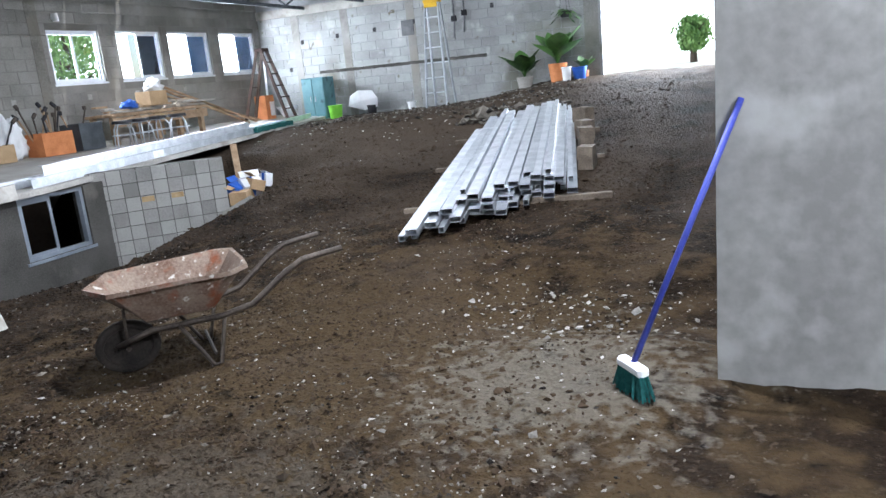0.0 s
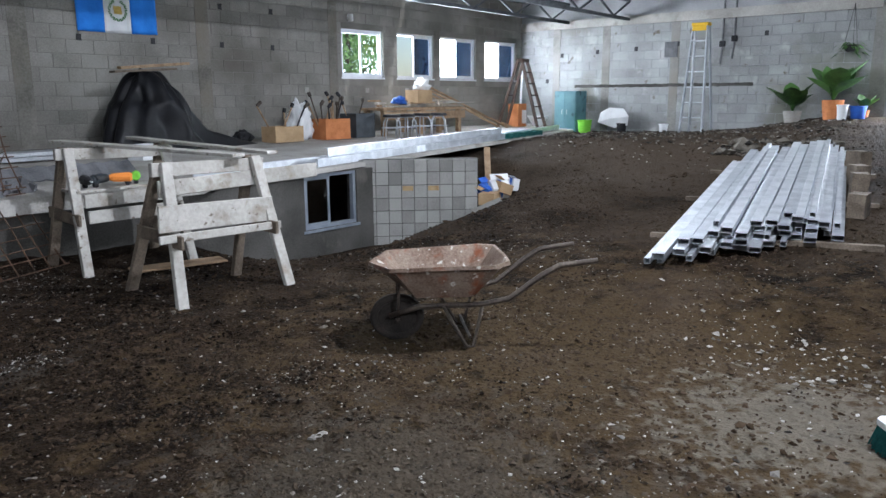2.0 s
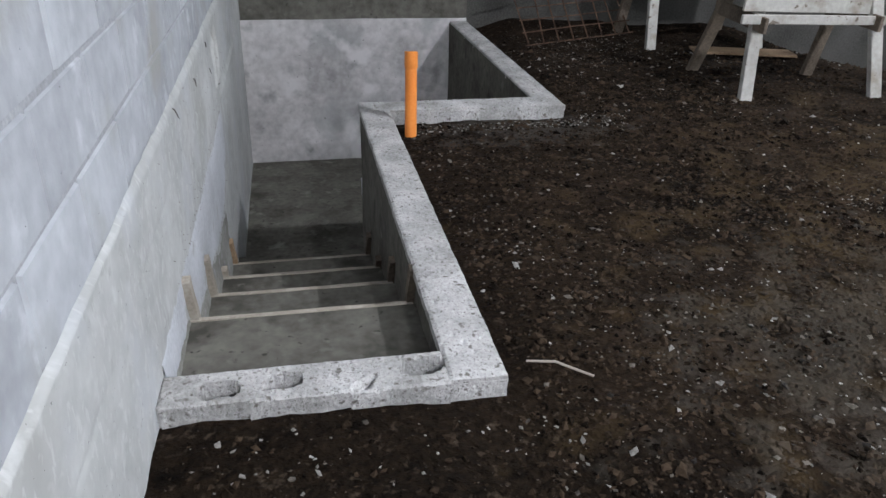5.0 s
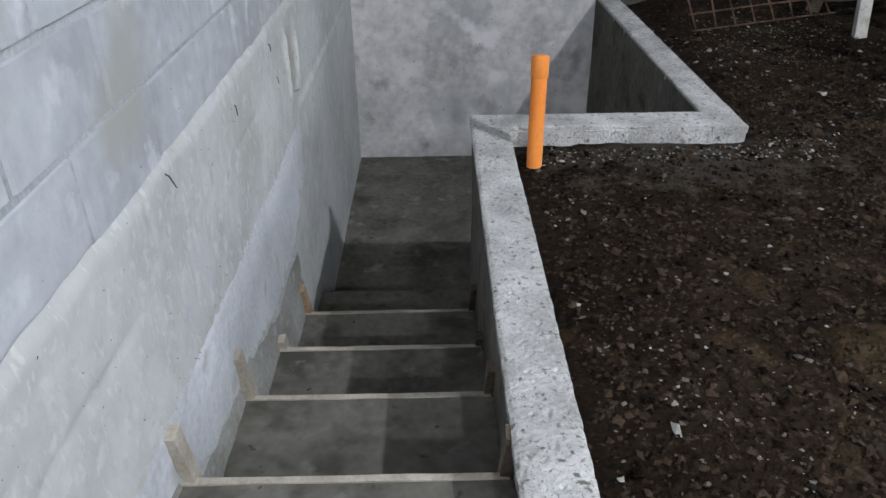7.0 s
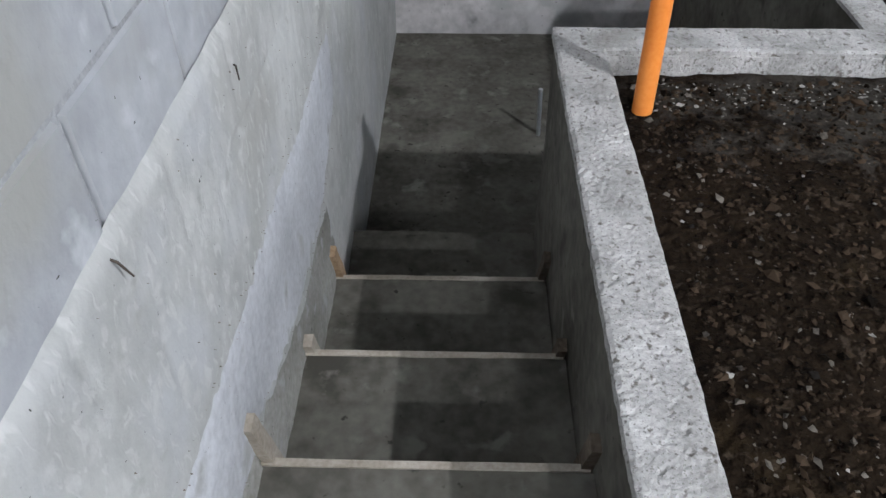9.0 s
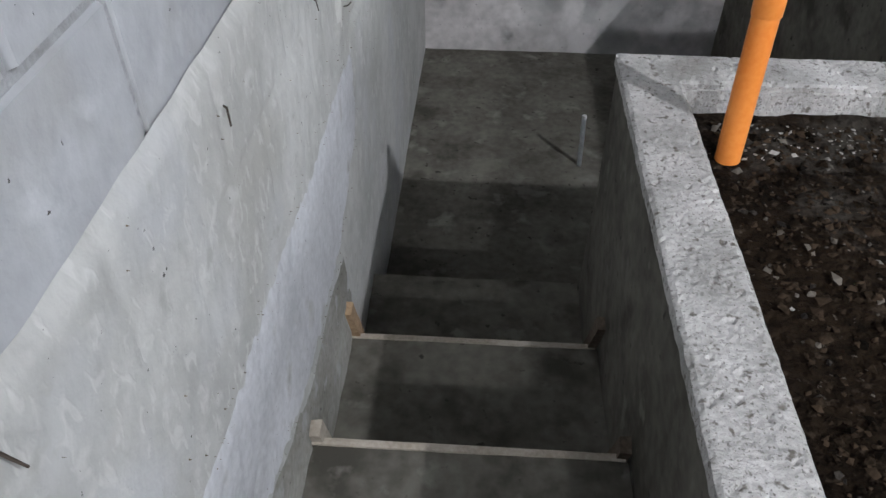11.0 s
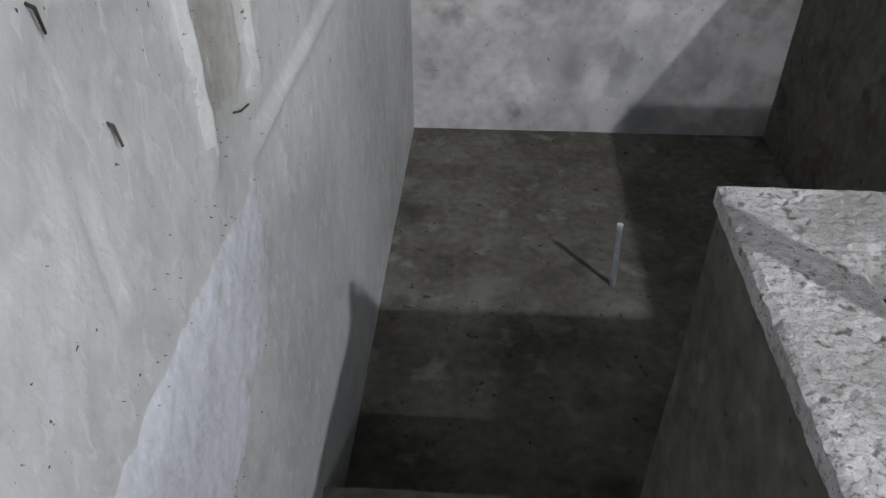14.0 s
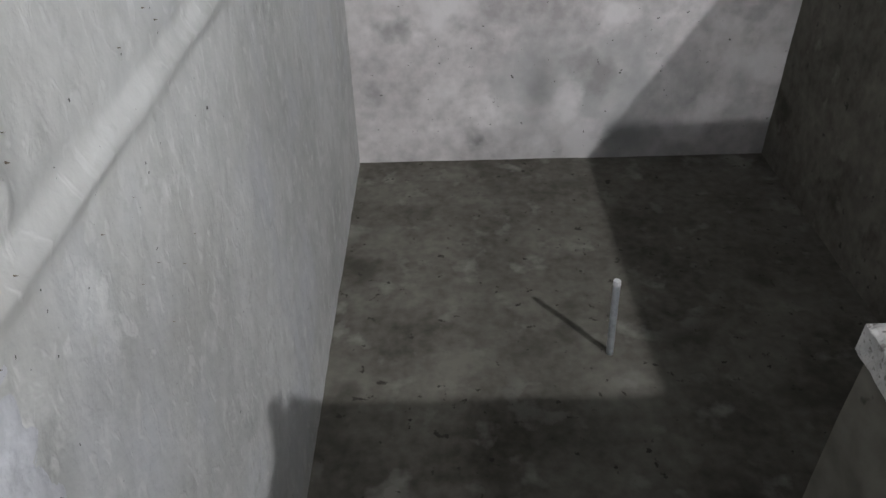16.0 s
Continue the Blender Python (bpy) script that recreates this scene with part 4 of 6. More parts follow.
trestle(3.2, 4.09, 4.72, 5.46, 1.03, "white-painted wooden trestle with wide planks on bare earth", [(3.10, 4.09, 0.545, 0.74, 0, -0.03), (3.06, 4.12, 0.475, 0.535, -0.014, -0.02), (3.2, 4.7, 0.78, 0.9, 0.08, 0.03)], True)
trestle(3.2, 4.2, 6.3, 7.0, 1.07, "white-painted wooden trestle near the slab's edge", [(3.3, 4.2, 0.56, 0.68, 0, 0.0), (3.3, 4.2, 0.43, 0.54, -0.01, 0.0)])
for a, b, w in (((3.42, 7.2, 1.105), (3.86, 4.98, 1.05), 0.13), ((4.15, 7.2, 1.105), (4.2, 5.0, 1.05), 0.11)):
    pl = item("board", ((a[0] + b[0]) / 2, 6.1, 1.08), "long weathered pale plank laid across the trestles", "plank", "planks on the trestles")
    piece("plank", bar(a, b, w, 0.028, rough=0.003), M_WHITEWOOD, pl)
pl = item("board", (3.8, 6.6, 0.7), "wide pale plank with tools on the trestle's brace", "plank", "planks on the trestles")
piece("plank", bar((3.25, 6.62, 0.7), (4.25, 6.62, 0.7), 0.3, 0.025), M_WHITEWOOD, pl)


def power_tool(x, y, z, turn, mat, label):
    t = thing("power_tool", (x, y, z), label, "tool", "tools on the trestle", turn)
    bm = B()
    tube(bm, [(-0.1, 0, 0.07), (-0.08, 0, 0.07), (0.06, 0, 0.07), (0.12, 0, 0.07)], [0.03, 0.045, 0.04, 0.015], 10)
    part("motor_body", bm, mat, t)
    bm = B()
    beam(bm, (-0.05, 0, 0.05), (-0.07, 0, -0.0), 0.04, 0.05, (1, 0, 0), 0.008)
    part("grip", bm, M_BLACK, t)
    bm = B()
    tube(bm, [(0.12, 0, 0.07), (0.17, 0, 0.07)], 0.008, 8)
    part("chuck", bm, M_STEEL, t)


for a in ((3.55, 6.65, 0.715, 20, M_GREYBIN, "dark power drill on the trestle"), (3.72, 6.62, 0.715, 150, M_ORANGE, "orange power drill on the trestle"), (3.9, 6.68, 0.715, 60, M_LIME, "green power drill on the trestle"), (3.4, 6.6, 0.715, 260, M_BLACK, "black power drill on the trestle")):
    power_tool(*a)
pl = item("board", (3.9, 5.9, 0.02), "offcut of pale board lying on the earth", "plank")
piece("plank", bar((3.5, 6.15, 0.02), (4.3, 5.95, 0.015), 0.22, 0.02), M_RAWWOOD, pl)

# ---- wheelbarrow ----


def wheelbarrow():
    tip, back = Vector((3.56, 3.22, 0.47)), Vector((4.12, 2.68, 0.5))
    d = Vector((back.x - tip.x, back.y - tip.y, 0)).normalized()
    s = Vector((-d.y, d.x, 0))
    org = Vector((3.84, 2.95, 0))
    w = item("wheelbarrow", tuple(org), "rusty steel wheelbarrow with a cement-stained tray on the earth", "wheelbarrow")

    def P(u, v, z):
        return org + d * u + s * v + Vector((0, 0, z + (0.02 if z > 0.2 else 0)))
    bm = B()
    outer = [(-0.4, 0.0, 0.47), (-0.29, 0.26, 0.485), (0.3, 0.31, 0.5), (0.4, 0.24, 0.51), (0.4, -0.24, 0.51), (0.3, -0.31, 0.5), (-0.29, -0.26, 0.485)]
    inner = [(-0.18, 0.0, 0.285), (-0.14, 0.15, 0.28), (0.18, 0.17, 0.28), (0.22, 0.14, 0.28), (0.22, -0.14, 0.28), (0.18, -0.17, 0.28), (-0.14, -0.15, 0.28)]
    lip = [(u * 1.045, v * 1.06, z + 0.004) for u, v, z in outer]
    drop = [(u * 1.05, v * 1.065, z - 0.02) for u, v, z in outer]
    rings = [[bm.verts.new(P(*q)) for q in r] for r in (drop, lip, outer, inner)]
    under = [[bm.verts.new(P(u, v, z - 0.006)) for u, v, z in r] for r in (outer, inner)]
    for a, b in list(zip(rings, rings[1:])) + [(under[0], under[1])]:
        for k in range(7):
            bm.faces.new((a[k], a[(k + 1) % 7], b[(k + 1) % 7], b[k]))
    bm.faces.new(rings[-1])
    bm.faces.new(under[1])
    bmesh.ops.subdivide_edges(bm, edges=bm.edges[:], cuts=2, use_grid_fill=True)
    roughen(bm, 0.006, 6)
    bmesh.ops.recalc_face_normals(bm, faces=bm.faces[:])
    piece("tray", bm, M_BARROW, w, "rusty cement-stained steel tray")
    for v in (0.2, -0.2):
        pts = [P(-0.3, v * 0.3, 0.16), P(-0.12, v * 0.75, 0.22), P(0.25, v * 1.0, 0.235), P(0.42, v * 1.1, 0.27), P(0.62, v * 1.2, 0.42), P(0.72, v * 1.25, 0.475), P(0.95, v * 1.3, 0.5)]
        piece("handle", rod(pts, 0.017, 10), M_TUBE, w, "bent worn steel tube handle", smooth=True)
        leg = [P(0.02, v, 0.23), P(0.16, v * 1.15, 0.0), P(0.2, v * 1.15, 0.0), P(0.26, v, 0.235)]
        piece("leg", rod(leg, 0.011, 8), M_TUBE, w, smooth=True)
        piece("strut", rod([P(-0.24, v * 0.6, 0.36), P(-0.25, v * 0.4, 0.17)], 0.009, 6), M_TUBE, w)
    piece("leg_brace", rod([P(0.18, 0.23, 0.06), P(0.18, -0.23, 0.06)], 0.009, 6), M_TUBE, w)
    bm = B()
    prof = [(0.125, -0.03), (0.135, -0.045), (0.165, -0.04), (0.172, 0.0), (0.165, 0.04), (0.135, 0.045), (0.125, 0.03)]
    n = 20
    c = P(-0.25, 0, 0.14)
    rr = [[bm.verts.new(c + d * (r * math.cos(2 * math.pi * k / n)) + Vector((0, 0, r * 0.85 * math.sin(2 * math.pi * k / n))) + s * o) for r, o in prof] for k in range(n)]
    for k in range(n):
        a, b = rr[k], rr[(k + 1) % n]
        for j in range(len(prof)):
            bm.faces.new((a[j], a[(j + 1) % len(prof)], b[(j + 1) % len(prof)], b[j]))
    wheel = piece("wheel", bm, M_RUBBER, w, "dark mud-caked rubber wheel", smooth=True)
    bm = B()
    tube(bm, [c - s * 0.02, c + s * 0.02], 0.127, 16)
    piece("rim", bm, M_RUBBER, wheel)
    piece("axle", rod([c - s * 0.08, c + s * 0.08], 0.012), M_TUBE, w)


wheelbarrow()

# ---- broom leaning on the pier ----


def broom():
    b = item("broom", (3.8, 0.43, 0.0), "broom with teal bristles and a blue handle leaning on a wall", "broom")
    top = (3.985, -0.02, 1.22)
    foot = Vector((3.79, 0.42, 0.13))
    piece("handle", rod([foot, top], 0.0135, 10), M_NAVY, b, "blue handle", smooth=True)
    bm = B()
    beam(bm, (3.72, 0.36, 0.125), (3.87, 0.48, 0.125), 0.055, 0.05, (0, 0, 1), 0.012)
    piece("head", bm, M_WHITEPL, b, "pale plastic broom head")
    bm = B()
    u, v = Vector((0.78, 0.62, 0)), Vector((-0.62, 0.78, 0))
    for i in range(90):
        a, c = random.uniform(-0.09, 0.09), random.uniform(-0.022, 0.022)
        p0 = Vector((3.795, 0.42, 0.11)) + u * a + v * c
        p1 = Vector((3.795, 0.42, random.uniform(0.0, 0.012))) + u * a * 1.35 + v * c * 2.0
        tube(bm, [p0, p1], [0.007, 0.005], 4)
    piece("bristles", bm, M_DARKGREEN, b, "dense teal bristles")


broom()

# ---- stack of steel profiles ----
U = Vector((0.976, 0.2, 0.086)).normalized()
V = Vector((-0.2, 0.98, 0)).normalized()


def steel_profile(row, col, length, start, w=0.1, h=0.05, tilt=0.0, wob=0.0):
    o = Vector((7.05, 2.02, 0)) + V * col + U * start
    o.z = ground_z(o.x, o.y) + 0.045 + row * 0.053
    p = item("steel_profile", tuple(o), "long galvanised steel box profile in a stack on the earth", "profile", "steel profiles in the stack")
    q = Matrix((U, V, U.cross(V))).transposed().to_4x4()
    q.translation = o
    q = q @ Matrix.Rotation(tilt, 4, "X") @ Matrix.Rotation(wob, 4, "Z")
    bm = B()
    t = 0.004
    for lo, hi in (((0, -w / 2, 0), (length, w / 2, t)), ((0, -w / 2, h - t), (length, w / 2, h)), ((0, -w / 2, t), (length, -w / 2 + t, h - t)), ((0, w / 2 - t, t), (length, w / 2, h - t))):
        box(bm, lo, hi, q)
    piece("web", bm, M_STEEL, p)
    # black plate a little way in, painted as the hollow's shade
    bm = B()
    box(bm, (0.12, -w / 2 + t, t), (0.13, w / 2 - t, h - t), q)
    piece("inside", bm, M_HOLLOWSHADE, p, "dark plate for the shade inside the hollow")


random.seed(5)
widths = [0.72 - 0.105 * i for i in range(14)]
for r in range(4):
    for i, c in enumerate(widths):
        if r == 1 and i in (0,) or r == 2 and i in (0, 1, 13) or r == 3 and i not in (4, 5, 7, 8, 9, 10, 11):
            continue
        st = -0.92 + 0.1 * i + random.uniform(-0.16, 0.22) + 0.08 * r
        steel_profile(r, c + random.uniform(-0.02, 0.02), 4.75 + random.uniform(-0.25, 0.3), st, 0.098 if random.random() < 0.7 else 0.05, 0.05, random.choice((0, 0, 0, 0.05, -0.04)), random.uniform(-0.008, 0.008))
for s in (0.25, 2.0, 3.6):
    a, b = Vector((7.05, 2.02, 0)) + U * s + V * 0.95, Vector((7.05, 2.02, 0)) + U * s - V * 1.0
    a.z, b.z = ground_z(a.x, a.y) + 0.015, ground_z(b.x, b.y) + 0.015
    t = item("timber_bearer", tuple((a + b) / 2), "rough timber bearer under the steel profiles", "timber", "timber bearers")
    piece("timber", bar(a, b, 0.08, 0.06, rough=0.004), M_OLDWOOD, t)
for i, s in enumerate((1.5, 2.3, 3.1, 3.9)):
    c = Vector((7.05, 2.02, 0)) + U * s - V * 0.8
    c.z = ground_z(c.x, c.y)
    t = item("wood_crate", tuple(c), "pale wooden packing piece beside the steel stack", "crate", "packing wood")
    bm = rough_box((-0.12, -0.08, 0), (0.14, 0.08, 0.24 + 0.05 * (i % 2)), 0.08, 0.01, 7, Matrix.Translation(c) @ Matrix.Rotation(0.3 * i, 4, "Z"))
    piece("wood_piece", bm, M_OLDWOOD, t)

# ---- low wall of half blocks, leaning slab and cartons ----


def half_block_wall():
    a, b = Vector((8.79, 6.37, 0)), Vector((7.5, 7.62, 0))
    d = (b - a).normalized()
    n = Vector((-d.y, d.x, 0))
    if n.y > 0:
        n = -n
    w = item("block_wall", (8.15, 7.0, -0.5), "low wall of grey concrete half blocks beside the basement", "wall")
    bm = B()
    q = Matrix((d, n, Vector((0, 0, 1)))).transposed().to_4x4()
    q.translation = a
    L = (b - a).length
    box(bm, (0, -0.16, -0.8), (L, -0.012, 0.635), q)
    piece("core", bm, M_DARKCON, w)
    me = block_mesh_early("half_block", 0.1725, 0.1735, 0.011, M_HALF)
    tan = block_mesh_early("half_block", 0.17, 0.172, 0.014, M_TAN)
    for r in range(7):
        for k in range(10):
            tanned = r == 2 and k in (3, 5)
            ob = new("half_block", me)
            ob.parent = w
            c = a + d * (0.09 + 0.18 * k) + n * (-0.012 + random.uniform(-0.003, 0.004)) + Vector((0, 0, 0.545 - 0.181 * r)) - BASE[w]
            ob.matrix_basis = Matrix.Translation(c) @ Matrix((d, n, Vector((0, 0, 1)))).transposed().to_4x4()
            if tanned:
                o2 = new("mortar_fill", tan)
                o2.parent = w
                o2.matrix_basis = Matrix.Translation(c + n * 0.012 + Vector((0, 0, 0.045))) @ Matrix((d, n, Vector((0, 0, 1)))).transposed().to_4x4() @ Matrix.Diagonal((0.9, 0.5, 0.4, 1))


def block_mesh_early(name, w, h, d, mat):
    bm = B()
    for v in box(bm, (-w / 2, 0, -h / 2), (w / 2, d, h / 2)):
        if v.co.y > d / 2:
            v.co.x *= 0.97
            v.co.z *= 0.97
    me = bpy.data.meshes.new(name)
    bm.to_mesh(me)
    bm.free()
    me.materials.append(mat)
    return me


half_block_wall()
g = ground_z(8.4, 5.9) + 0.03
p = item("concrete_slab_piece", (8.4, 5.9, g), "loose grey concrete block leaning beside the low wall", "block")
piece("block", rough_box((-0.22, -0.06, -0.11), (0.22, 0.06, 0.11), 0.06, 0.005, 9, pose(8.4, 5.9, g + 0.15, 30, -22, -40)), M_BLOCK, p)


def carton(x, y, z, sx, sy, sz, turn, tip, mat, label, flap=True):
    c = thing("carton", (x, y, z), label, "box", "discarded cartons", turn)
    m = Matrix.Rotation(radians(tip), 4, "X") @ Matrix.Translation((0, 0, sz / 2 + abs(math.sin(radians(tip))) * sy / 2))
    bm = B()
    box(bm, (-sx / 2, -sy / 2, -sz / 2), (sx / 2, sy / 2, sz / 2), m, 0.004)
    roughen(bm, 0.008, 5)
    part("carton_body", bm, mat, c)
    bm = B()
    box(bm, (-0.03, -sy / 2 - 0.003, -sz / 2), (0.03, sy / 2 + 0.003, sz / 2 + 0.003), m)
    part("tape", bm, M_TAN if mat is M_CARD else M_BLUEPL, c)
    if flap:
        bm = B()
        box(bm, (-sx / 2, sy / 2, sz / 2 - 0.006), (sx / 2, sy / 2 + sy * 0.45, sz / 2), m @ Matrix.Rotation(0.4, 4, "X"))
        part("flap", bm, mat, c)


random.seed(8)
for x, y, dz, sx, sy, sz, tn, tp, mt, lb in ((9.0, 6.3, 0, 0.45, 0.25, 0.18, 20, 0, M_CARD, "torn brown carton on the earth slope"), (9.15, 6.65, 0.02, 0.3, 0.22, 0.2, -30, 35, M_WHITEPL, "white and blue carton on the earth slope"), (9.0, 6.7, 0.16, 0.4, 0.3, 0.05, 50, 40, M_CARD, "flattened brown carton on the earth slope"), (8.95, 6.75, 0.2, 0.25, 0.2, 0.15, 10, 25, M_BLUEPL, "small blue carton on the earth slope"), (9.7, 6.75, 0.02, 0.16, 0.12, 0.2, 70, 10, M_WHITEPL, "small white carton on the earth"), (9.2, 6.3, 0.05, 0.35, 0.22, 0.16, 65, 20, M_CARD, "crushed brown carton on the earth slope"), (9.3, 6.75, 0.1, 0.26, 0.2, 0.2, 15, 30, M_WHITEPL, "white carton on the earth slope"), (9.4, 6.5, 0.0, 0.4, 0.2, 0.12, -15, 12, M_CARD, "flat brown carton on the earth slope"), (9.1, 6.85, 0.25, 0.3, 0.22, 0.16, 40, 50, M_BLUEPL, "blue carton on the earth slope")):
    x, y = (x, y) if mt is M_CARD else (x + 0.1, y - 0.28)
    carton(x, y, ground_z(x, y) + dz * 0.7 + 0.015, sx * 0.95, sy * 0.95, sz * 0.95, tn, tp, mt, lb)
p = item("board", (9.9, 7.05, 0.2), "dirty plank leaning on the earth bank", "plank")
piece("plank", bar((9.6, 6.75, ground_z(9.6, 6.75)), (10.4, 7.4, 0.66), 0.1, 0.03, rough=0.004), M_RAWWOOD, p)

# ---- purlins on the slab's front edge ----
for i, (xa, xb, o, dz) in enumerate(((4.9, 9.4, 0.10, 0), (6.7, 12.6, 0.12, 0), (6.9, 13.0, 0.3, 0), (9.5, 15.9, 0.25, 0), (7.0, 12.5, 0.2, 0.11))):
    ya, yb = slab_front(xa) + o, min(slab_front(xb), 9.4) + o
    a, b = Vector((xa, ya, slab_z(ya) + 0.055 + dz)), Vector((xb, yb, slab_z(yb) + 0.055 + dz))
    p = item("steel_purlin", tuple((a + b) / 2), "galvanised steel channel purlin lying on the slab's edge", "purlin", "purlins on the slab")
    dd = (b - a).normalized()
    sd = Vector((-dd.y, dd.x, 0))
    piece("web", bar(a - sd * 0.03, b - sd * 0.03, 0.006, 0.1, bevel=0), M_STEEL, p)
    for z in (0.05, -0.05):
        piece("flange", bar(a + Vector((0, 0, z)), b + Vector((0, 0, z)), 0.06, 0.006, bevel=0), M_STEEL, p)
p = item("green_sheet", (13.4, 8.8, 0.7), "dark green folded sheet on the slab's edge", "sheet")
piece("cloth", rough_box((-0.9, -0.1, 0), (0.9, 0.16, 0.09), 0.08, 0.02, 6, pose(13.4, 8.72, slab_z(8.72), 0, 0, 11)), M_DARKGREEN, p)
# roofing sheets behind the wire cages
for k in range(2):
    p = item("roofing_sheet", (2.6, 8.2 + 0.05 * k, 0.66), "bundle of galvanised roofing sheets lying on the slab", "sheet", "roofing sheets")
    bm = B()
    xs = [1.6 + 0.1 * i for i in range(32)]
    lo = [bm.verts.new((x, 8.15 + 0.09 * k, 0.65 + 0.06 * k + (0.02 if i % 2 else 0))) for i, x in enumerate(xs)]
    hi = [bm.verts.new((x, 8.25 + 0.09 * k, 0.72 + 0.06 * k + (0.02 if i % 2 else 0))) for i, x in enumerate(xs)]
    for i in range(31):
        bm.faces.new((lo[i], lo[i + 1], hi[i + 1], hi[i]))
    ob = piece("sheet", bm, M_GREYCON, p)
    md = ob.modifiers.new("thick", "SOLIDIFY")
    md.thickness = 0.02

# ---- rusty wire cages ----


def wire_cage(name_place, origin, ux, uy, nx, ny, lab, depth=0.0):
    c = item("wire_cage", tuple(origin), lab, "reinforcement", "rusty wire cages")
    origin, ux, uy = Vector(origin), Vector(ux), Vector(uy)
    nrm = ux.cross(uy).normalized() * depth
    layers = (0, 1) if depth else (0,)
    for L_ in layers:
        o = origin + nrm * L_
        for i in range(nx + 1):
            w = 0.05 * noise.noise(Vector((i * 1.7, L_ + 0.5, 2)))
            piece("long_bar", rod([o + ux * (i / nx), o + ux * (i / nx + w) + uy * 0.5 + Vector((0, 0.012, 0)), o + ux * (i / nx) + uy], 0.007, 5), M_RUST, c)
        for j in range(ny + 1):
            piece("cross_bar", rod([o + uy * (j / ny) - ux * 0.03, o + uy * (j / ny) + ux * 0.5 + Vector((0, 0, 0.008 * math.sin(j * 2))), o + uy * (j / ny) + ux * 1.04], 0.006, 5), M_RUST, c)
    if depth:
        for i in range(0, nx + 1, 2):
            for j in range(0, ny + 1, 2):
                piece("tie", rod([origin + ux * (i / nx) + uy * (j / ny), origin + ux * (i / nx) + uy * (j / ny) + nrm], 0.004, 5), M_RUST, c)


wire_cage("", (2.18, 6.43, 0.02), (1.04, 0.35, 0.02), (-0.03, 0.82, 0.66), 7, 8, "rusty welded wire mesh leaning against the slab")
wire_cage("", (2.12, 7.3, 0.66), (1.03, 0.06, 0.03), (0.02, 0.45, 0.54), 7, 6, "rusty welded wire mesh standing up behind the slab's edge")
wire_cage("", (1.75, 7.5, 0.63), (0.9, 0.2, 0.02), (0.1, 0.3, 0.22), 11, 6, "crushed rusty wire cage on the slab's edge", 0.1)


def wire_tangle(x0, x1, y, z, n):
    """Bent offcuts of wire caught in the mesh."""
    t = item("wire_tangle", ((x0 + x1) / 2, y, z), "tangle of bent rusty wire caught in the mesh", "wire")
    rnd = random.Random(4)
    for _ in range(n):
        p = Vector((rnd.uniform(x0, x1), y + rnd.uniform(-0.12, 0.3), z + rnd.uniform(0, 0.1)))
        d = Vector((rnd.uniform(-0.4, 0.4), rnd.uniform(-0.15, 0.2), rnd.uniform(0.05, 0.4)))
        bend = Vector((rnd.uniform(-0.2, 0.2), rnd.uniform(-0.1, 0.1), rnd.uniform(-0.1, 0.15)))
        piece("wire", rod([p, p + d * 0.35 + bend * 0.8, p + d * 0.7 + bend, p + d], 0.0045, 5), M_RUST, t)


wire_tangle(1.7, 2.9, 7.5, 0.64, 60)

random.seed(6)
for k in range(7):
    a = Vector((0.3 + random.uniform(-0.2, 0.3), 9.75 + 0.11 * (k % 4), slab_z(9.8) + 0.035 + 0.055 * (k // 4)))
    t = item("steel_profile", tuple(a), "long galvanised steel profile lying on the slab", "profile", "steel profiles on the slab")
    piece("web", bar(a, a + Vector((4.6 + random.uniform(-0.3, 0.2), random.uniform(-0.05, 0.05), 0.01)), 0.1, 0.05, bevel=0.006), M_STEEL, t)


def scrap_heap(x, y, z, r, n, mat, label, size=0.08, kind="stuff", name="scrap"):
    bm = B()
    for i in range(n):
        a, q = random.uniform(0, 2 * math.pi), r * math.sqrt(random.random())
        m = Matrix.Translation((x + q * math.cos(a), y + 0.5 * q * math.sin(a), z + random.uniform(0, 0.1) * (1 - q / r))) @ Euler([random.uniform(0, 6) for _ in range(3)]).to_matrix().to_4x4()
        s = size * random.uniform(0.3, 1.0)
        box(bm, (-s, -s * random.uniform(0.2, 0.8), -s * 0.3), (s, s * 0.5, s * 0.3), m)
    return tagged(part(name, bm, mat), label, "scrap", kind=kind)


random.seed(12)
scrap_heap(1.6, 7.75, 0.63, 0.75, 90, M_BLACK, "black rags and plastic scrap heaped on the slab", 0.09)
scrap_heap(1.5, 7.75, 0.64, 0.7, 26, M_GREYCON, "grey metal scrap on the slab", 0.07)
scrap_heap(2.2, 7.8, 0.64, 0.8, 110, M_BLACK, "dark rags and plastic scrap heaped among the wire", 0.09)
scrap_heap(0.75, 8.0, 0.64, 0.5, 40, M_DARKWOOD, "dark broken wood scrap on the slab", 0.09)
scrap_heap(2.8, 7.7, 0.64, 0.6, 50, M_GREYCON, "grey scrap metal on the slab", 0.08)
scrap_heap(2.3, 7.6, 0.62, 0.5, 60, M_RUST, "rusty scrap metal on the slab", 0.07)
scrap_heap(2.5, 7.75, 0.63, 0.7, 90, M_BLACK, "black rags heaped along the slab's edge", 0.08)
scrap_heap(0.5, 7.9, 0.63, 0.5, 24, M_CHIP, "pale mortar lumps on the slab", 0.05)


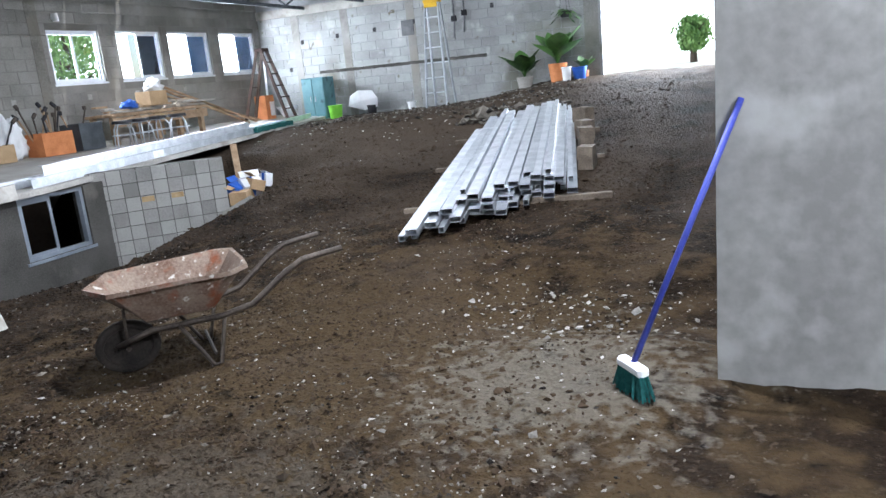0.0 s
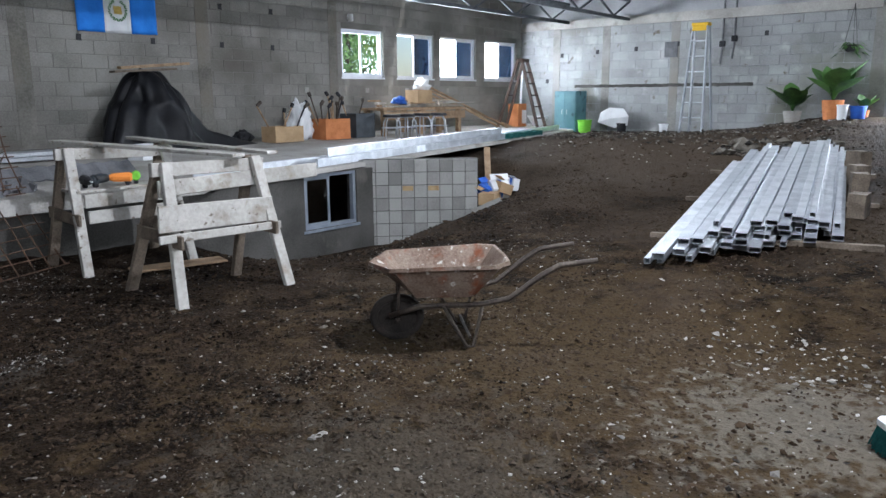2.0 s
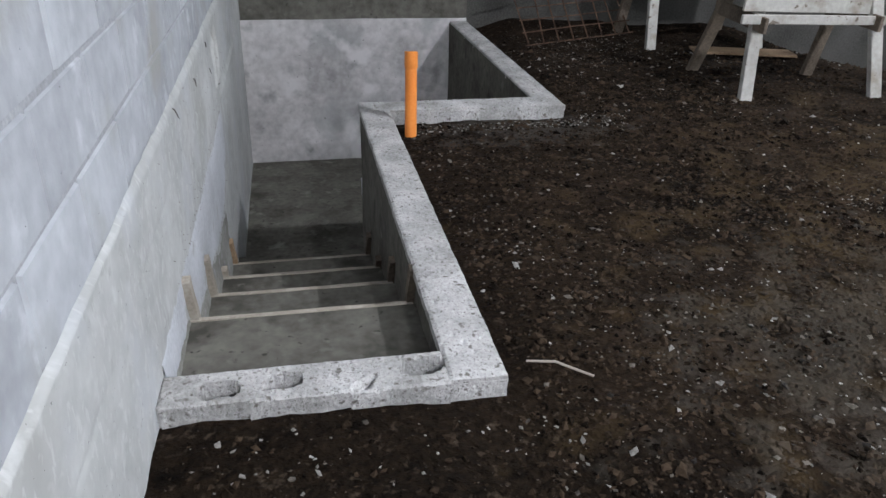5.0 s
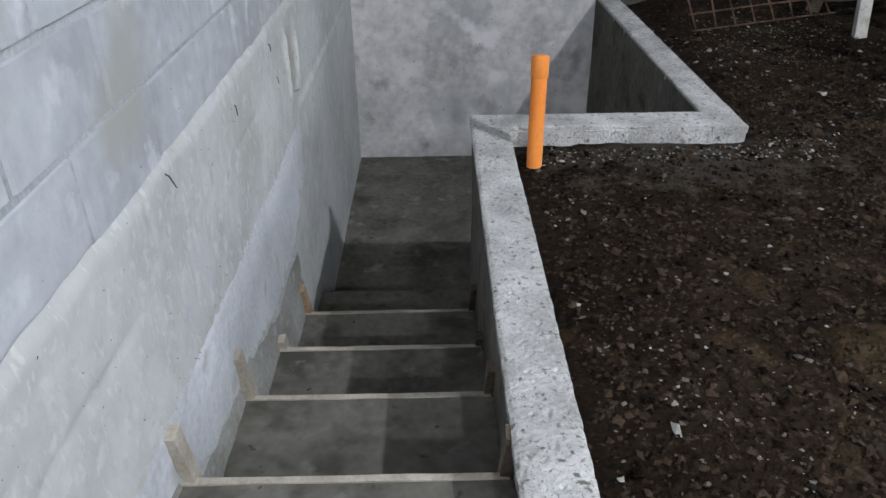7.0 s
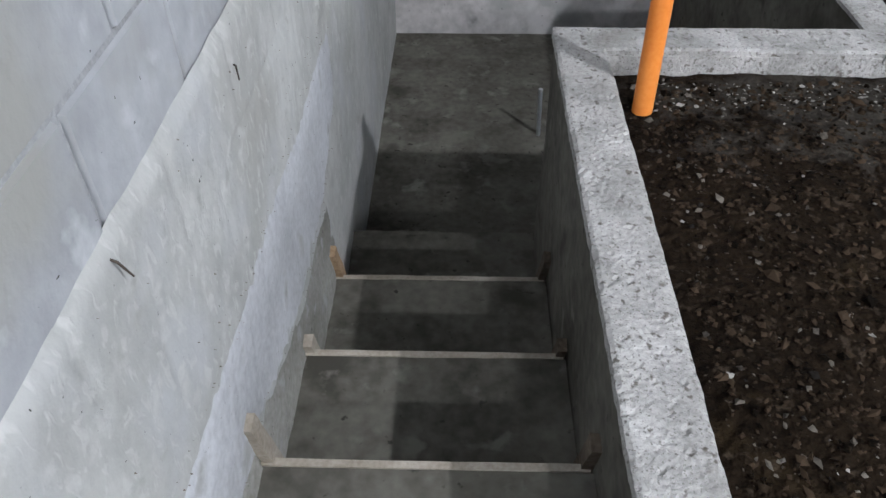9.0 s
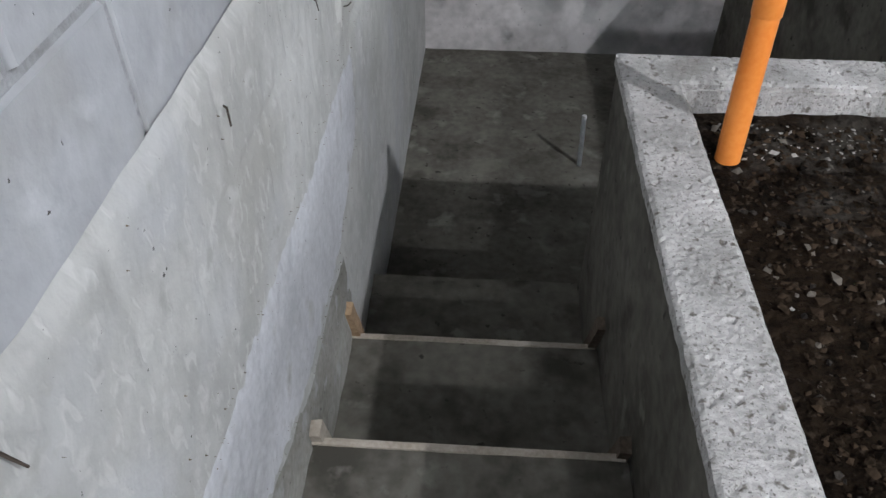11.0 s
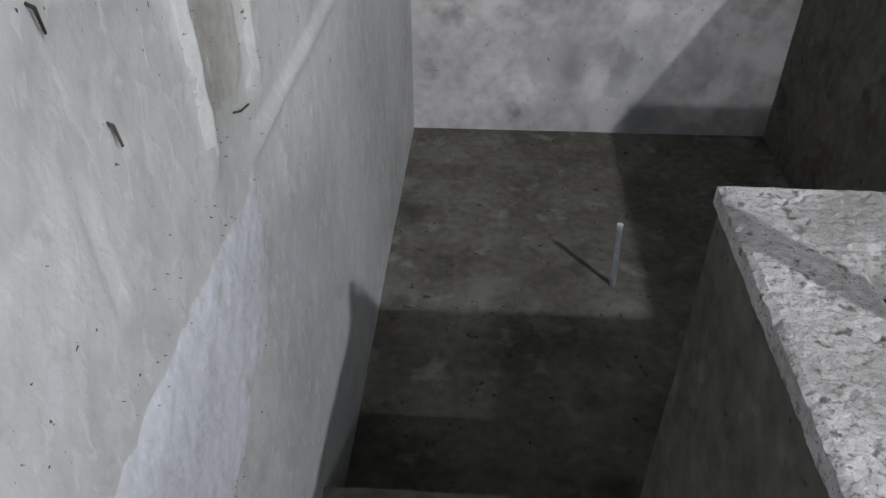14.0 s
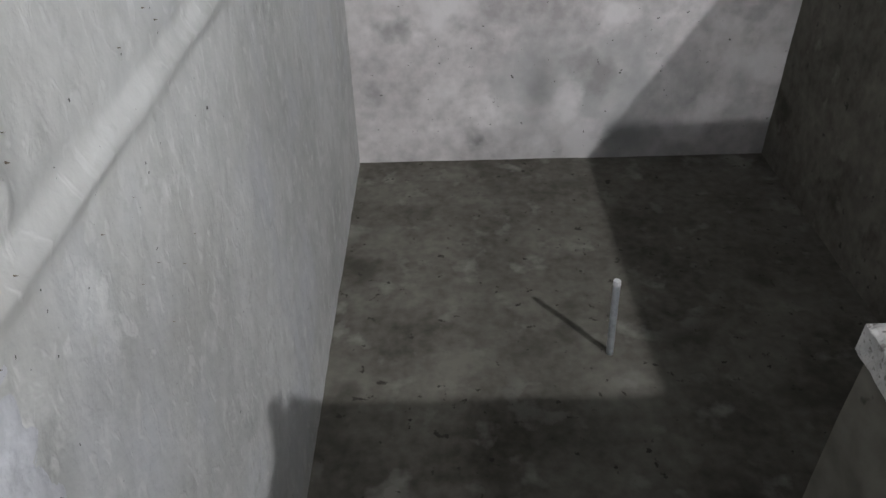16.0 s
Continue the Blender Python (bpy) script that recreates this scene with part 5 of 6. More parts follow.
# ---- dark wooden frames on the slab ----
def wood_frame(x, y, z, w, d, h, turn, label, pale=False):
    f = thing("wooden_frame", (x, y, z), label, "frame", "wooden frames on the slab", turn)
    t = 0.08
    for sx in (-1, 1):
        for sy in (-1, 1):
            bm = B()
            box(bm, (sx * w / 2 - t / 2, sy * d / 2 - t / 2, 0), (sx * w / 2 + t / 2, sy * d / 2 + t / 2, h), None, 0.004)
            part("leg", bm, M_DARKWOOD, f)
        for zz in (0.16, h - 0.05):
            bm = B()
            box(bm, (sx * w / 2 - 0.015, -d / 2 + t / 2, zz - 0.035), (sx * w / 2 + 0.015, d / 2 - t / 2, zz + 0.035))
            part("side_rail", bm, M_DARKWOOD, f)
    for sy in (-1, 1):
        for zz in (0.16, h - 0.05):
            bm = B()
            box(bm, (-w / 2 + t / 2, sy * d / 2 - 0.015, zz - 0.035), (w / 2 - t / 2, sy * d / 2 + 0.015, zz + 0.035))
            part("cross_rail", bm, M_DARKWOOD, f)
    if pale:
        bm = B()
        y0 = -d / 2 - 0.04
        for lo, hi in (((-w / 2 + 0.03, y0, 0.2), (-w / 2 + 0.07, y0 + 0.02, h)), ((w / 2 - 0.07, y0, 0.2), (w / 2 - 0.03, y0 + 0.02, h)), ((-w / 2 + 0.03, y0, h - 0.05), (w / 2 - 0.03, y0 + 0.021, h + 0.002)), ((-w / 2 + 0.03, y0, 0.2), (w / 2 - 0.03, y0 + 0.021, 0.25))):
            box(bm, lo, hi)
        part("pale_panel_frame", bm, M_WHITEWOOD, f, "pale wooden panel frame on the front")
    return f


wood_frame(1.23, 8.35, slab_z(8.35), 0.5, 0.45, 0.78, -6, "dark-stained wooden table frame with a pale front frame", True)
wood_frame(0.5, 8.9, slab_z(8.9), 0.7, 0.5, 0.74, 4, "dark-stained wooden table frame without its top")
p = item("concrete_slab_piece", (0.75, 8.0, 0.635), "small broken concrete slab leaning on the slab floor", "block")
piece("block", rough_box((-0.09, -0.03, 0), (0.09, 0.03, 0.3), 0.06, 0.006, 9, pose(0.78, 8.05, 0.635, -10, 0, 8)), M_BLOCK, p)
p = item("orange_strap", (0.15, 7.42, 0.61), "flat orange plastic strap lying on the slab's edge", "strap")
piece("band", rough_box((-0.22, -0.03, 0), (0.22, 0.03, 0.03), 0.05, 0.012, 9, pose(0.17, 7.36, 0.602, 0, 0, 2)), M_ORANGE, p)
p = item("work_light", (1.44, 8.2, 0.63), "black and white work light on a thin stand", "lamp")
piece("pole", rod([(1.48, 8.2, 0.63), (1.48, 8.2, 1.56)], 0.008), M_BLACK, p)
piece("housing", bar((1.37, 8.2, 1.62), (1.59, 8.2, 1.62), 0.07, 0.07, bevel=0.012), M_BLACK, p, "black housing")
piece("diffuser", bar((1.425, 8.17, 1.625), (1.535, 8.17, 1.625), 0.05, 0.045, bevel=0.004), M_WHITEPL, p, "white lamp face")
for sx in (1.35, 1.61):
    piece("end_cap", rod([(sx - 0.02, 8.2, 1.62), (sx + 0.02, 8.2, 1.62)], 0.028, 10), M_WHITEPL, p)

# ---- tarpaulin heap with a plank on it ----


def tarp():
    bm = B()
    n, mrow = 64, 26
    cx, cy, z0 = 6.15, 10.25, slab_z(10.2)
    rings = []
    for j in range(mrow):
        t = j / (mrow - 1)
        ring = []
        for k in range(n):
            a = 2 * math.pi * k / n
            rad = (0.13 + 0.6 * (1 - t ** 1.9) ** 0.7) * (1 + 0.12 * math.cos(a * 5 + 2 * t) * (1 - 0.3 * t)) + 0.2 * noise.noise(Vector((math.cos(a) * 1.9, math.sin(a) * 1.9, t * 2.2))) - 0.16 * t * max(0, -math.cos(a))
            tail = max(0, math.cos(a)) ** 6 * 1.0 * (1 - t) ** 8
            sq = 0.62
            fold = 0.05 * math.sin(a * 9 + 4 * noise.noise(Vector((a, t * 2, 1)))) * (1 - 0.4 * t)
            z = z0 + 1.12 * t + 0.09 * noise.noise(Vector((math.cos(a) * 2, math.sin(a) * 2, t * 5)))
            ring.append(bm.verts.new((cx - 0.12 * t + (rad + tail + fold) * math.cos(a), min(NY - 0.05, cy + (rad * sq + fold) * math.sin(a)), z)))
        rings.append(ring)
    for a, b in zip(rings, rings[1:]):
        for k in range(n):
            bm.faces.new((a[k], a[(k + 1) % n], b[(k + 1) % n], b[k]))
    bm.faces.new(rings[-1])
    h = item("tarpaulin_heap", (cx, cy, z0), "crumpled black plastic sheet draped over a tall heap", "tarpaulin")
    piece("cover", bm, M_TARP, h, smooth=True)
    b = item("board", (cx - 0.1, cy - 0.1, z0 + 1.15), "short weathered board lying on top of the covered heap", "plank")
    piece("plank", bar((cx - 0.62, cy - 0.08, z0 + 1.1), (cx + 0.36, cy - 0.02, z0 + 1.16), 0.14, 0.03, rough=0.003), M_OLDWOOD, b)


tarp()
p = item("board", (6.2, 10.3, 1.92), "short weathered plank lying on the covered heap", "plank")
piece("plank", bar((5.65, 10.2, 1.90), (6.75, 10.25, 1.99), 0.1, 0.04, rough=0.003), M_RAWWOOD, p)
p = item("carton", (5.75, 9.5, slab_z(9.5)), "small white carton on the slab before the heap", "box")
piece("carton_body", rough_box((-0.2, -0.12, 0), (0.2, 0.12, 0.2), 0.1, 0.004, 5, pose(5.45, 9.3, slab_z(9.3), 0, 0, 20)), M_WHITEPL, p)

# ---- boxes, bins and bags along the north wall ----
Z = slab_z(10.3) + 0.0


def open_box(name, x, y, z, sx, sy, sz, turn, mat, label, cat="box", wall=0.015):
    c = thing(name, (x, y, z), label, cat, "", turn)
    for lo, hi in (((-sx / 2, -sy / 2, 0), (sx / 2, -sy / 2 + wall, sz)), ((-sx / 2, sy / 2 - wall, 0), (sx / 2, sy / 2, sz)), ((-sx / 2, -sy / 2 + wall, 0), (-sx / 2 + wall, sy / 2 - wall, sz)), ((sx / 2 - wall, -sy / 2 + wall, 0), (sx / 2, sy / 2 - wall, sz))):
        bm = B()
        box(bm, lo, hi)
        part("side", bm, mat, c)
    bm = B()
    box(bm, (-sx / 2 + wall, -sy / 2 + wall, 0), (sx / 2 - wall, sy / 2 - wall, 0.02))
    part("bottom", bm, mat, c)
    return c


def bag(x, y, z, rx, rz, mat, label):
    bm = B()
    bmesh.ops.create_icosphere(bm, subdivisions=4, radius=1)
    for v in bm.verts:
        k = 1 + 0.45 * noise.noise(v.co * 1.9 + Vector((x, 0, 0))) + 0.22 * noise.noise(v.co * 5 + Vector((x, 3, 0)))
        v.co = Vector((v.co.x * rx * k * (1 - 0.35 * max(0, v.co.z)), v.co.y * rx * 0.8 * k, max(-0.75, v.co.z) * rz * k))
    bm.transform(Matrix.Translation((0, 0, rz * 0.75)))
    b = thing("plastic_bag", (x, y, z), label, "bag", "bags by the wall")
    part("sack", bm, mat, b, smooth=True)
    return b


bag(7.9, 10.6, Z, 0.16, 0.12, M_BLACK, "full black plastic bag on the slab")
open_box("carton", 8.45, 10.25, Z, 0.62, 0.35, 0.26, 3, M_CARD, "open brown carton of tools on the slab")
bag(8.95, 10.4, Z, 0.24, 0.38, M_WHITEPL, "pale plastic sack on the slab")
open_box("orange_crate", 9.5, 10.2, Z, 0.55, 0.4, 0.36, -4, M_TERRA, "orange-brown crate of tools on the slab")
open_box("plastic_bin", 10.2, 10.25, Z, 0.5, 0.42, 0.44, 2, M_GREYBIN, "dark grey plastic bin on the slab", "bin")
random.seed(3)
for i in range(16):
    x = random.choice((8.3, 8.5, 8.6, 9.3, 9.4, 9.5, 9.6, 10.1, 10.25)) + random.uniform(-0.08, 0.08)
    a = Vector((x, 10.22, Z + 0.05))
    b = a + Vector((random.uniform(-0.3, 0.3), random.uniform(-0.05, 0.1), random.uniform(0.4, 0.72)))
    t = item("hand_tool", tuple(a), "worn hand tool standing in a box", "tool", "tools in the boxes")
    piece("shaft", rod([a, b], 0.014, 6), random.choice((M_BLACK, M_TUBE, M_RAWWOOD)), t)
    piece("tool_head", bar(b, b + Vector((random.uniform(-0.1, 0.1), 0, 0.07)), 0.04, 0.05), random.choice((M_BLACK, M_TUBE)), t)


def workbench():
    w = item("workbench", (12.0, 10.5, Z), "long rough wooden workbench heaped with material", "bench")
    for k, (y, z) in enumerate(((10.2, 0.5), (10.42, 0.51), (10.64, 0.5))):
        piece("top_plank", bar((10.75, y, Z + z), (13.3, y, Z + z - 0.01), 0.2, 0.05, rough=0.004), M_RAWWOOD, w)
    piece("apron", bar((10.75, 10.1, Z + 0.38), (13.25, 10.1, Z + 0.37), 0.03, 0.16, rough=0.004), M_RAWWOOD, w)
    for x in (10.85, 11.9, 12.5, 13.15):
        for y in (10.2, 10.65):
            piece("leg", bar((x, y, Z - 0.02), (x, y, Z + 0.48), 0.09, 0.09), M_RAWWOOD, w)


workbench()
random.seed(9)
for i in range(22):
    x, y = random.uniform(10.8, 13.1), random.uniform(10.2, 10.65)
    L_ = random.uniform(0.2, 0.9)
    a = Vector((x, y, Z + 0.56 + 0.05 * (i % 3)))
    t = item("timber_offcut", tuple(a), "loose timber offcut lying on the workbench", "timber", "offcuts on the workbench")
    piece("plank", bar(a, a + Vector((L_, random.uniform(-0.15, 0.1), random.uniform(-0.02, 0.03))), 0.09, 0.035, rough=0.003), random.choice((M_RAWWOOD, M_PALEWOOD, M_WHITEWOOD)), t)
open_box("carton", 12.1, 10.4, Z + 0.62, 0.5, 0.32, 0.25, 5, M_CARD, "brown carton on top of the workbench")
bag(12.2, 10.4, Z + 0.86, 0.2, 0.14, M_WHITEPL, "crumpled white plastic bag on a carton")
bag(11.4, 10.3, Z + 0.6, 0.16, 0.08, M_BLUEPL, "crumpled blue plastic bag on the workbench")
for k, (a, b) in enumerate((((13.0, 10.9, 1.7), (15.0, 10.2, Z + 0.02)), ((13.1, 10.95, 1.62), (14.6, 10.1, Z + 0.02)), ((13.2, 11.0, 1.5), (15.3, 10.3, Z + 0.03)))):
    t = item("board", b, "long reddish plank leaning on the north wall", "plank", "leaning planks")
    piece("plank", bar(a, b, 0.1, 0.03, rough=0.003), M_RAWWOOD, t)


def stool(x, y, turn):
    s = thing("metal_stool", (x, y, slab_z(y)), "dark stool with pale bent tube legs on the slab", "stool", "stools by the workbench", turn)
    bm = B()
    bmesh.ops.create_cone(bm, cap_ends=True, segments=20, radius1=0.17, radius2=0.16, depth=0.05, matrix=Matrix.Translation((0, 0, 0.42)))
    part("seat", bm, M_BLACK, s)
    for k in range(2):
        q = Matrix.Rotation(k * math.pi / 2, 4, "Z")
        bm = B()
        tube(bm, [q @ Vector(v) for v in ((-0.21, 0, 0), (-0.18, 0, 0.3), (-0.12, 0, 0.385), (0.12, 0, 0.385), (0.18, 0, 0.3), (0.21, 0, 0))], 0.012, 8)
        part("leg_hoop", bm, M_STEEL, s, smooth=True)
    bm = B()
    tube(bm, [(0.19 * math.cos(a), 0.19 * math.sin(a), 0.2) for a in [2 * math.pi * i / 16 for i in range(17)]], 0.008, 6, False)
    part("foot_ring", bm, M_STEEL, s)


for x, y, tn in ((10.6, 9.75, 10), (11.0, 9.75, 50), (11.5, 9.8, 30), (11.95, 9.75, 0)):
    stool(x, y, tn)


# ---- ladders ----
def step_ladder(x, y, z, h, w, spread, turn, mat, lab, top_mat=None, rungs=6):
    l = thing("step_ladder", (x, y, z), lab, "ladder", "", turn)
    for sy, n in ((-1, "front"), (1, "rear")):
        for sx in (-1, 1):
            bm = B()
            beam(bm, (sx * w / 2, sy * spread / 2, 0), (sx * w * 0.3, sy * 0.05, h), 0.03, 0.07, (0, 1, 0), 0.004)
            part("side_rail" if n == "front" else "rear_rail", bm, mat, l)
        for k in range(1, rungs + 1):
            f = k / (rungs + 1)
            if n == "rear" and k % 3:
                continue
            bm = B()
            ww = w / 2 + (w * 0.3 - w / 2) * f
            yy = sy * (spread / 2 + (0.05 - spread / 2) * f)
            beam(bm, (-ww, yy, h * f), (ww, yy, h * f), 0.075 if n == "front" else 0.03, 0.025, (0, 0, 1), 0.003)
            part("step" if n == "front" else "rear_brace", bm, mat, l)
    bm = B()
    box(bm, (-w * 0.36, -0.1, h - 0.02), (w * 0.36, 0.1, h + 0.05), None, 0.01)
    part("top_cap", bm, top_mat or mat, l, "yellow plastic top cap" if top_mat else "")
    if top_mat:
        bm = B()
        box(bm, (-w * 0.3, -0.12, h - 0.12), (w * 0.3, -0.1, h - 0.02), None, 0.005)
        part("label_plate", bm, top_mat, l, "yellow plate under the cap")


step_ladder(16.55, 6.3, ground_z(16.5, 6.3) - 0.01, 2.25, 0.5, 0.55, -90, M_STEEL, "aluminium step ladder with a yellow top standing by the wall", M_YELLOW)
step_ladder(15.15, 9.9, slab_z(9.9), 1.55, 0.45, 1.05, 8, M_DARKWOOD, "dark step ladder standing open on the slab", None, 5)
p = item("gas_heater", (15.8, 10.4, slab_z(10.4)), "orange and white portable heater on the slab", "heater")
piece("heater_body", rough_box((15.6, 10.3, slab_z(10.4)), (15.95, 10.6, slab_z(10.4) + 0.55), 0.12, 0.006, 5), M_TERRA, p)
piece("front_grille", bar((15.77, 10.285, slab_z(10.4) + 0.08), (15.77, 10.285, slab_z(10.4) + 0.4), 0.2, 0.02), M_WHITEPL, p)
p = item("white_board", (16.8, 10.7, slab_z(10.7)), "tall white board leaning in the corner", "board")
piece("panel", bar((16.55, 10.9, slab_z(10.9)), (16.95, 11.1, 2.4), 0.05, 0.02), M_WHITEPL, p)

# ---- along the east wall ----


def cabinet():
    x, y, z = 16.55, 9.41, ground_z(16.5, 9.2) - 0.0
    c = item("metal_cabinet", (x, y, z), "teal painted metal cabinet with scuffed doors by the wall", "cabinet")
    bm = B()
    box(bm, (16.35, 9.15, 0.4), (16.85, 9.75, 1.6), None, 0.012)
    piece("cabinet_body", bm, M_TEAL, c)
    for a, b in ((9.165, 9.445), (9.455, 9.735)):
        bm = B()
        box(bm, (16.332, a, 0.56), (16.349, b, 1.58), None, 0.006)
        d = piece("door", bm, M_TEAL, c)
        bm = B()
        hy = b - 0.06 if a < 9.3 else a + 0.06
        tube(bm, [(16.325, hy, 1.05), (16.31, hy, 1.06), (16.31, hy, 1.16), (16.325, hy, 1.17)], 0.008, 6)
        piece("handle", bm, M_STEEL, d)


cabinet()


def bucket(x, y, z, r, h, mat, lab, name="bucket"):
    b = thing(name, (x, y, z), lab, "bucket" if name == "bucket" else "pot")
    bm = B()
    tube(bm, [(0, 0, 0), (0, 0, h), (0, 0, h + 0.001), (0, 0, 0.03)], [r * 0.8, r, r * 0.94, r * 0.76], 20)
    part("shell", bm, mat, b, smooth=False)
    bm = B()
    tube(bm, [(r * 1.01 * math.cos(a), r * 1.01 * math.sin(a), h - 0.01) for a in [2 * math.pi * k / 20 for k in range(21)]], 0.012, 6, False)
    part("rim", bm, mat, b)
    return b


bucket(16.3, 8.88, ground_z(16.3, 8.88), 0.17, 0.3, M_LIME, "lime green plastic bucket by the cabinet")
bucket(16.6, 7.05, ground_z(16.6, 7.05), 0.1, 0.17, M_WHITEPL, "small white plastic pail by the wall")
bucket(16.75, 8.15, ground_z(16.7, 8.1), 0.12, 0.2, M_BLACK, "small black plastic pail by the wall")
p = item("white_sheet", (16.75, 8.35, ground_z(16.7, 8.3)), "bent white plastic sheet leaning by the wall", "sheet")
bm = B()
g = ground_z(16.7, 8.3)
rim = [(8.75, 0.22), (8.68, 0.45), (8.45, 0.56), (8.1, 0.54), (7.95, 0.36), (8.0, 0.16), (8.3, 0.1)]
cen = bm.verts.new((16.6, 8.35, g + 0.32))
rv = [bm.verts.new((16.72 + 0.05 * math.sin(3 * i), yy, g + zz)) for i, (yy, zz) in enumerate(rim)]
for i in range(len(rv)):
    bm.faces.new((cen, rv[i], rv[(i + 1) % len(rv)]))
ob = piece("panel", bm, M_WHITEPL, p)
ob.modifiers.new("thick", "SOLIDIFY").thickness = 0.012
p = item("wash_basin", (16.5, 10.35, slab_z(10.3)), "old white wash basin standing on the slab", "basin")
bm = B()
tube(bm, [(16.55, 10.35, 0.75), (16.55, 10.35, 0.95), (16.55, 10.35, 1.0), (16.55, 10.35, 0.99), (16.55, 10.35, 0.88)], [0.12, 0.24, 0.27, 0.24, 0.12], 20)
piece("bowl", bm, M_WHITEPL, p, smooth=True)

# wall fittings on the east wall
p = item("conduit", (EX - 0.03, 5.95, 2.2), "dark grey electrical conduits running down the wall", "conduit")
for y, z in ((6.0, 2.15), (5.75, 2.25)):
    piece("pipe", rod([(EX - 0.03, y, 3.9), (EX - 0.03, y, z + 0.3), (EX - 0.035, y + 0.03, z)], 0.022, 8), M_GREYCON, p)
    piece("clamp", bar((EX - 0.035, y - 0.06, z + 0.42), (EX - 0.035, y + 0.06, z + 0.42), 0.05, 0.12), M_BLACK, p)
p = item("switch_box", (EX - 0.02, 7.14, 2.5), "square grey electrical box on the wall", "box")
piece("cover", bar((EX - 0.02, 7.0, 2.5), (EX - 0.02, 7.3, 2.5), 0.03, 0.34), M_GREYCON, p)
p = item("wall_chase", (EX - 0.01, 8.3, 1.71), "long dark crumbling mortar chase across the wall", "chase")
bm = rough_box((EX - 0.022, 5.3, 1.68), (EX - 0.002, 9.6, 1.75), 0.04, 0.012, 14)
piece("mortar", bm, M_DARKCON, p)


def tie_hole(axis, u, z):
    h = thing("tie_hole", (u, NY - 0.01, z) if axis == "n" else (EX - 0.01, u, z), "small dark square plate for the shade of a tie hole in the block wall", "hole", "tie holes")
    # no real hole: a thin black box on the wall gives its shade
    bm = B()
    if axis == "n":
        box(bm, (-0.035, -0.008, -0.045), (0.035, 0.006, 0.045))
    else:
        box(bm, (-0.008, -0.04, -0.05), (0.006, 0.04, 0.05))
    roughen(bm, 0.006, 20, 1)
    part("shade_plate", bm, M_HOLLOWSHADE, h)


for u in (0.6, 1.9, 3.15, 4.35, 5.6, 6.75, 8.0, 9.05):
    tie_hole("n", u, 2.36)
for u in (1.9, 3.15, 4.35, 8.0, 9.05):
    tie_hole("n", u, 2.98)
for u, z in ((9.98, 2.47), (9.0, 2.52), (8.0, 2.55), (7.0, 2.62), (5.1, 2.75), (10.4, 1.85), (10.6, 1.2)):
    tie_hole("e", u, z)
p = item("wall_lamp", (10.95, NY - 0.03, 3.03), "small white wall lamp fitting above the window", "lamp")
piece("lamp_base", rod([(10.95, NY - 0.005, 3.03), (10.95, NY - 0.04, 3.03)], 0.06, 12), M_WHITEPL, p)
piece("lamp_glass", rod([(10.95, NY - 0.05, 3.08), (10.95, NY - 0.06, 2.95)], 0.05, 12), M_WHITEPL, p)
for x, z in ((9.8, 1.62), (11.4, 1.62), (12.6, 1.62), (13.0, 1.62), (13.5, 1.63), (14.0, 1.62)):
    p = item("outlet_box", (x, NY - 0.015, z), "small pale electrical outlet box in the wall", "outlet", "outlet boxes")
    piece("cover", bar((x - 0.05, NY - 0.018, z), (x + 0.05, NY - 0.018, z), 0.012, 0.1), M_SLAB, p)

# ---- flag ----


def flag():
    x0, x1, z0, z1 = 5.58, 6.82, 2.44, 3.12
    f = item("flag", ((x0 + x1) / 2, NY - 0.03, z0), "blue and white striped flag with an emblem hung on the wall", "flag")
    for k in range(3):
        a, b = x0 + (x1 - x0) * k / 3, x0 + (x1 - x0) * (k + 1) / 3
        bm = B()
        n, m = 10, 12
        g = [[bm.verts.new((a + (b - a) * i / n, NY - 0.035 + 0.012 * math.sin(((a + (b - a) * i / n)) * 22) * (1 - 0.4 * j / m) + 0.006 * noise.noise(Vector((a * 4 + i, j * 0.4, 0))), z0 + (z1 - z0) * j / m + 0.02 * abs((a + (b - a) * i / n) - 6.2))) for j in range(m + 1)] for i in range(n + 1)]
        for i in range(n):
            for j in range(m):
                bm.faces.new((g[i][j], g[i + 1][j], g[i + 1][j + 1], g[i][j + 1]))
        ob = piece("stripe", bm, M_WHITE if k == 1 else M_BLUE, f, "white stripe" if k == 1 else "blue stripe", True)
        ob.modifiers.new("thick", "SOLIDIFY").thickness = 0.003
    c = Vector((6.2, NY - 0.055, 2.77))
    bm = B()
    for k in range(26):
        a = math.pi * (-0.5 + (0.14 + 1.72 * k / 25)) + math.pi
        p0 = c + Vector((0.13 * math.cos(a), 0, 0.14 * math.sin(a)))
        box(bm, (-0.022, -0.002, -0.009), (0.022, 0.002, 0.009), Matrix.Translation(p0) @ Matrix.Rotation(-a + 0.6 * (k % 2), 4, "Y"))
    piece("wreath", bm, M_GREEN, f, "green leaf wreath")
    bm = B()
    box(bm, (-0.06, -0.002, -0.05), (0.06, 0.002, 0.06), Matrix.Translation(c))
    roughen(bm, 0.01, 30, 2)
    for v in bm.verts:
        v.co.y = c.y + (0.002 if v.co.y > c.y else -0.002)
    piece("emblem", bm, M_GOLD, f, "gold emblem scroll")


flag()


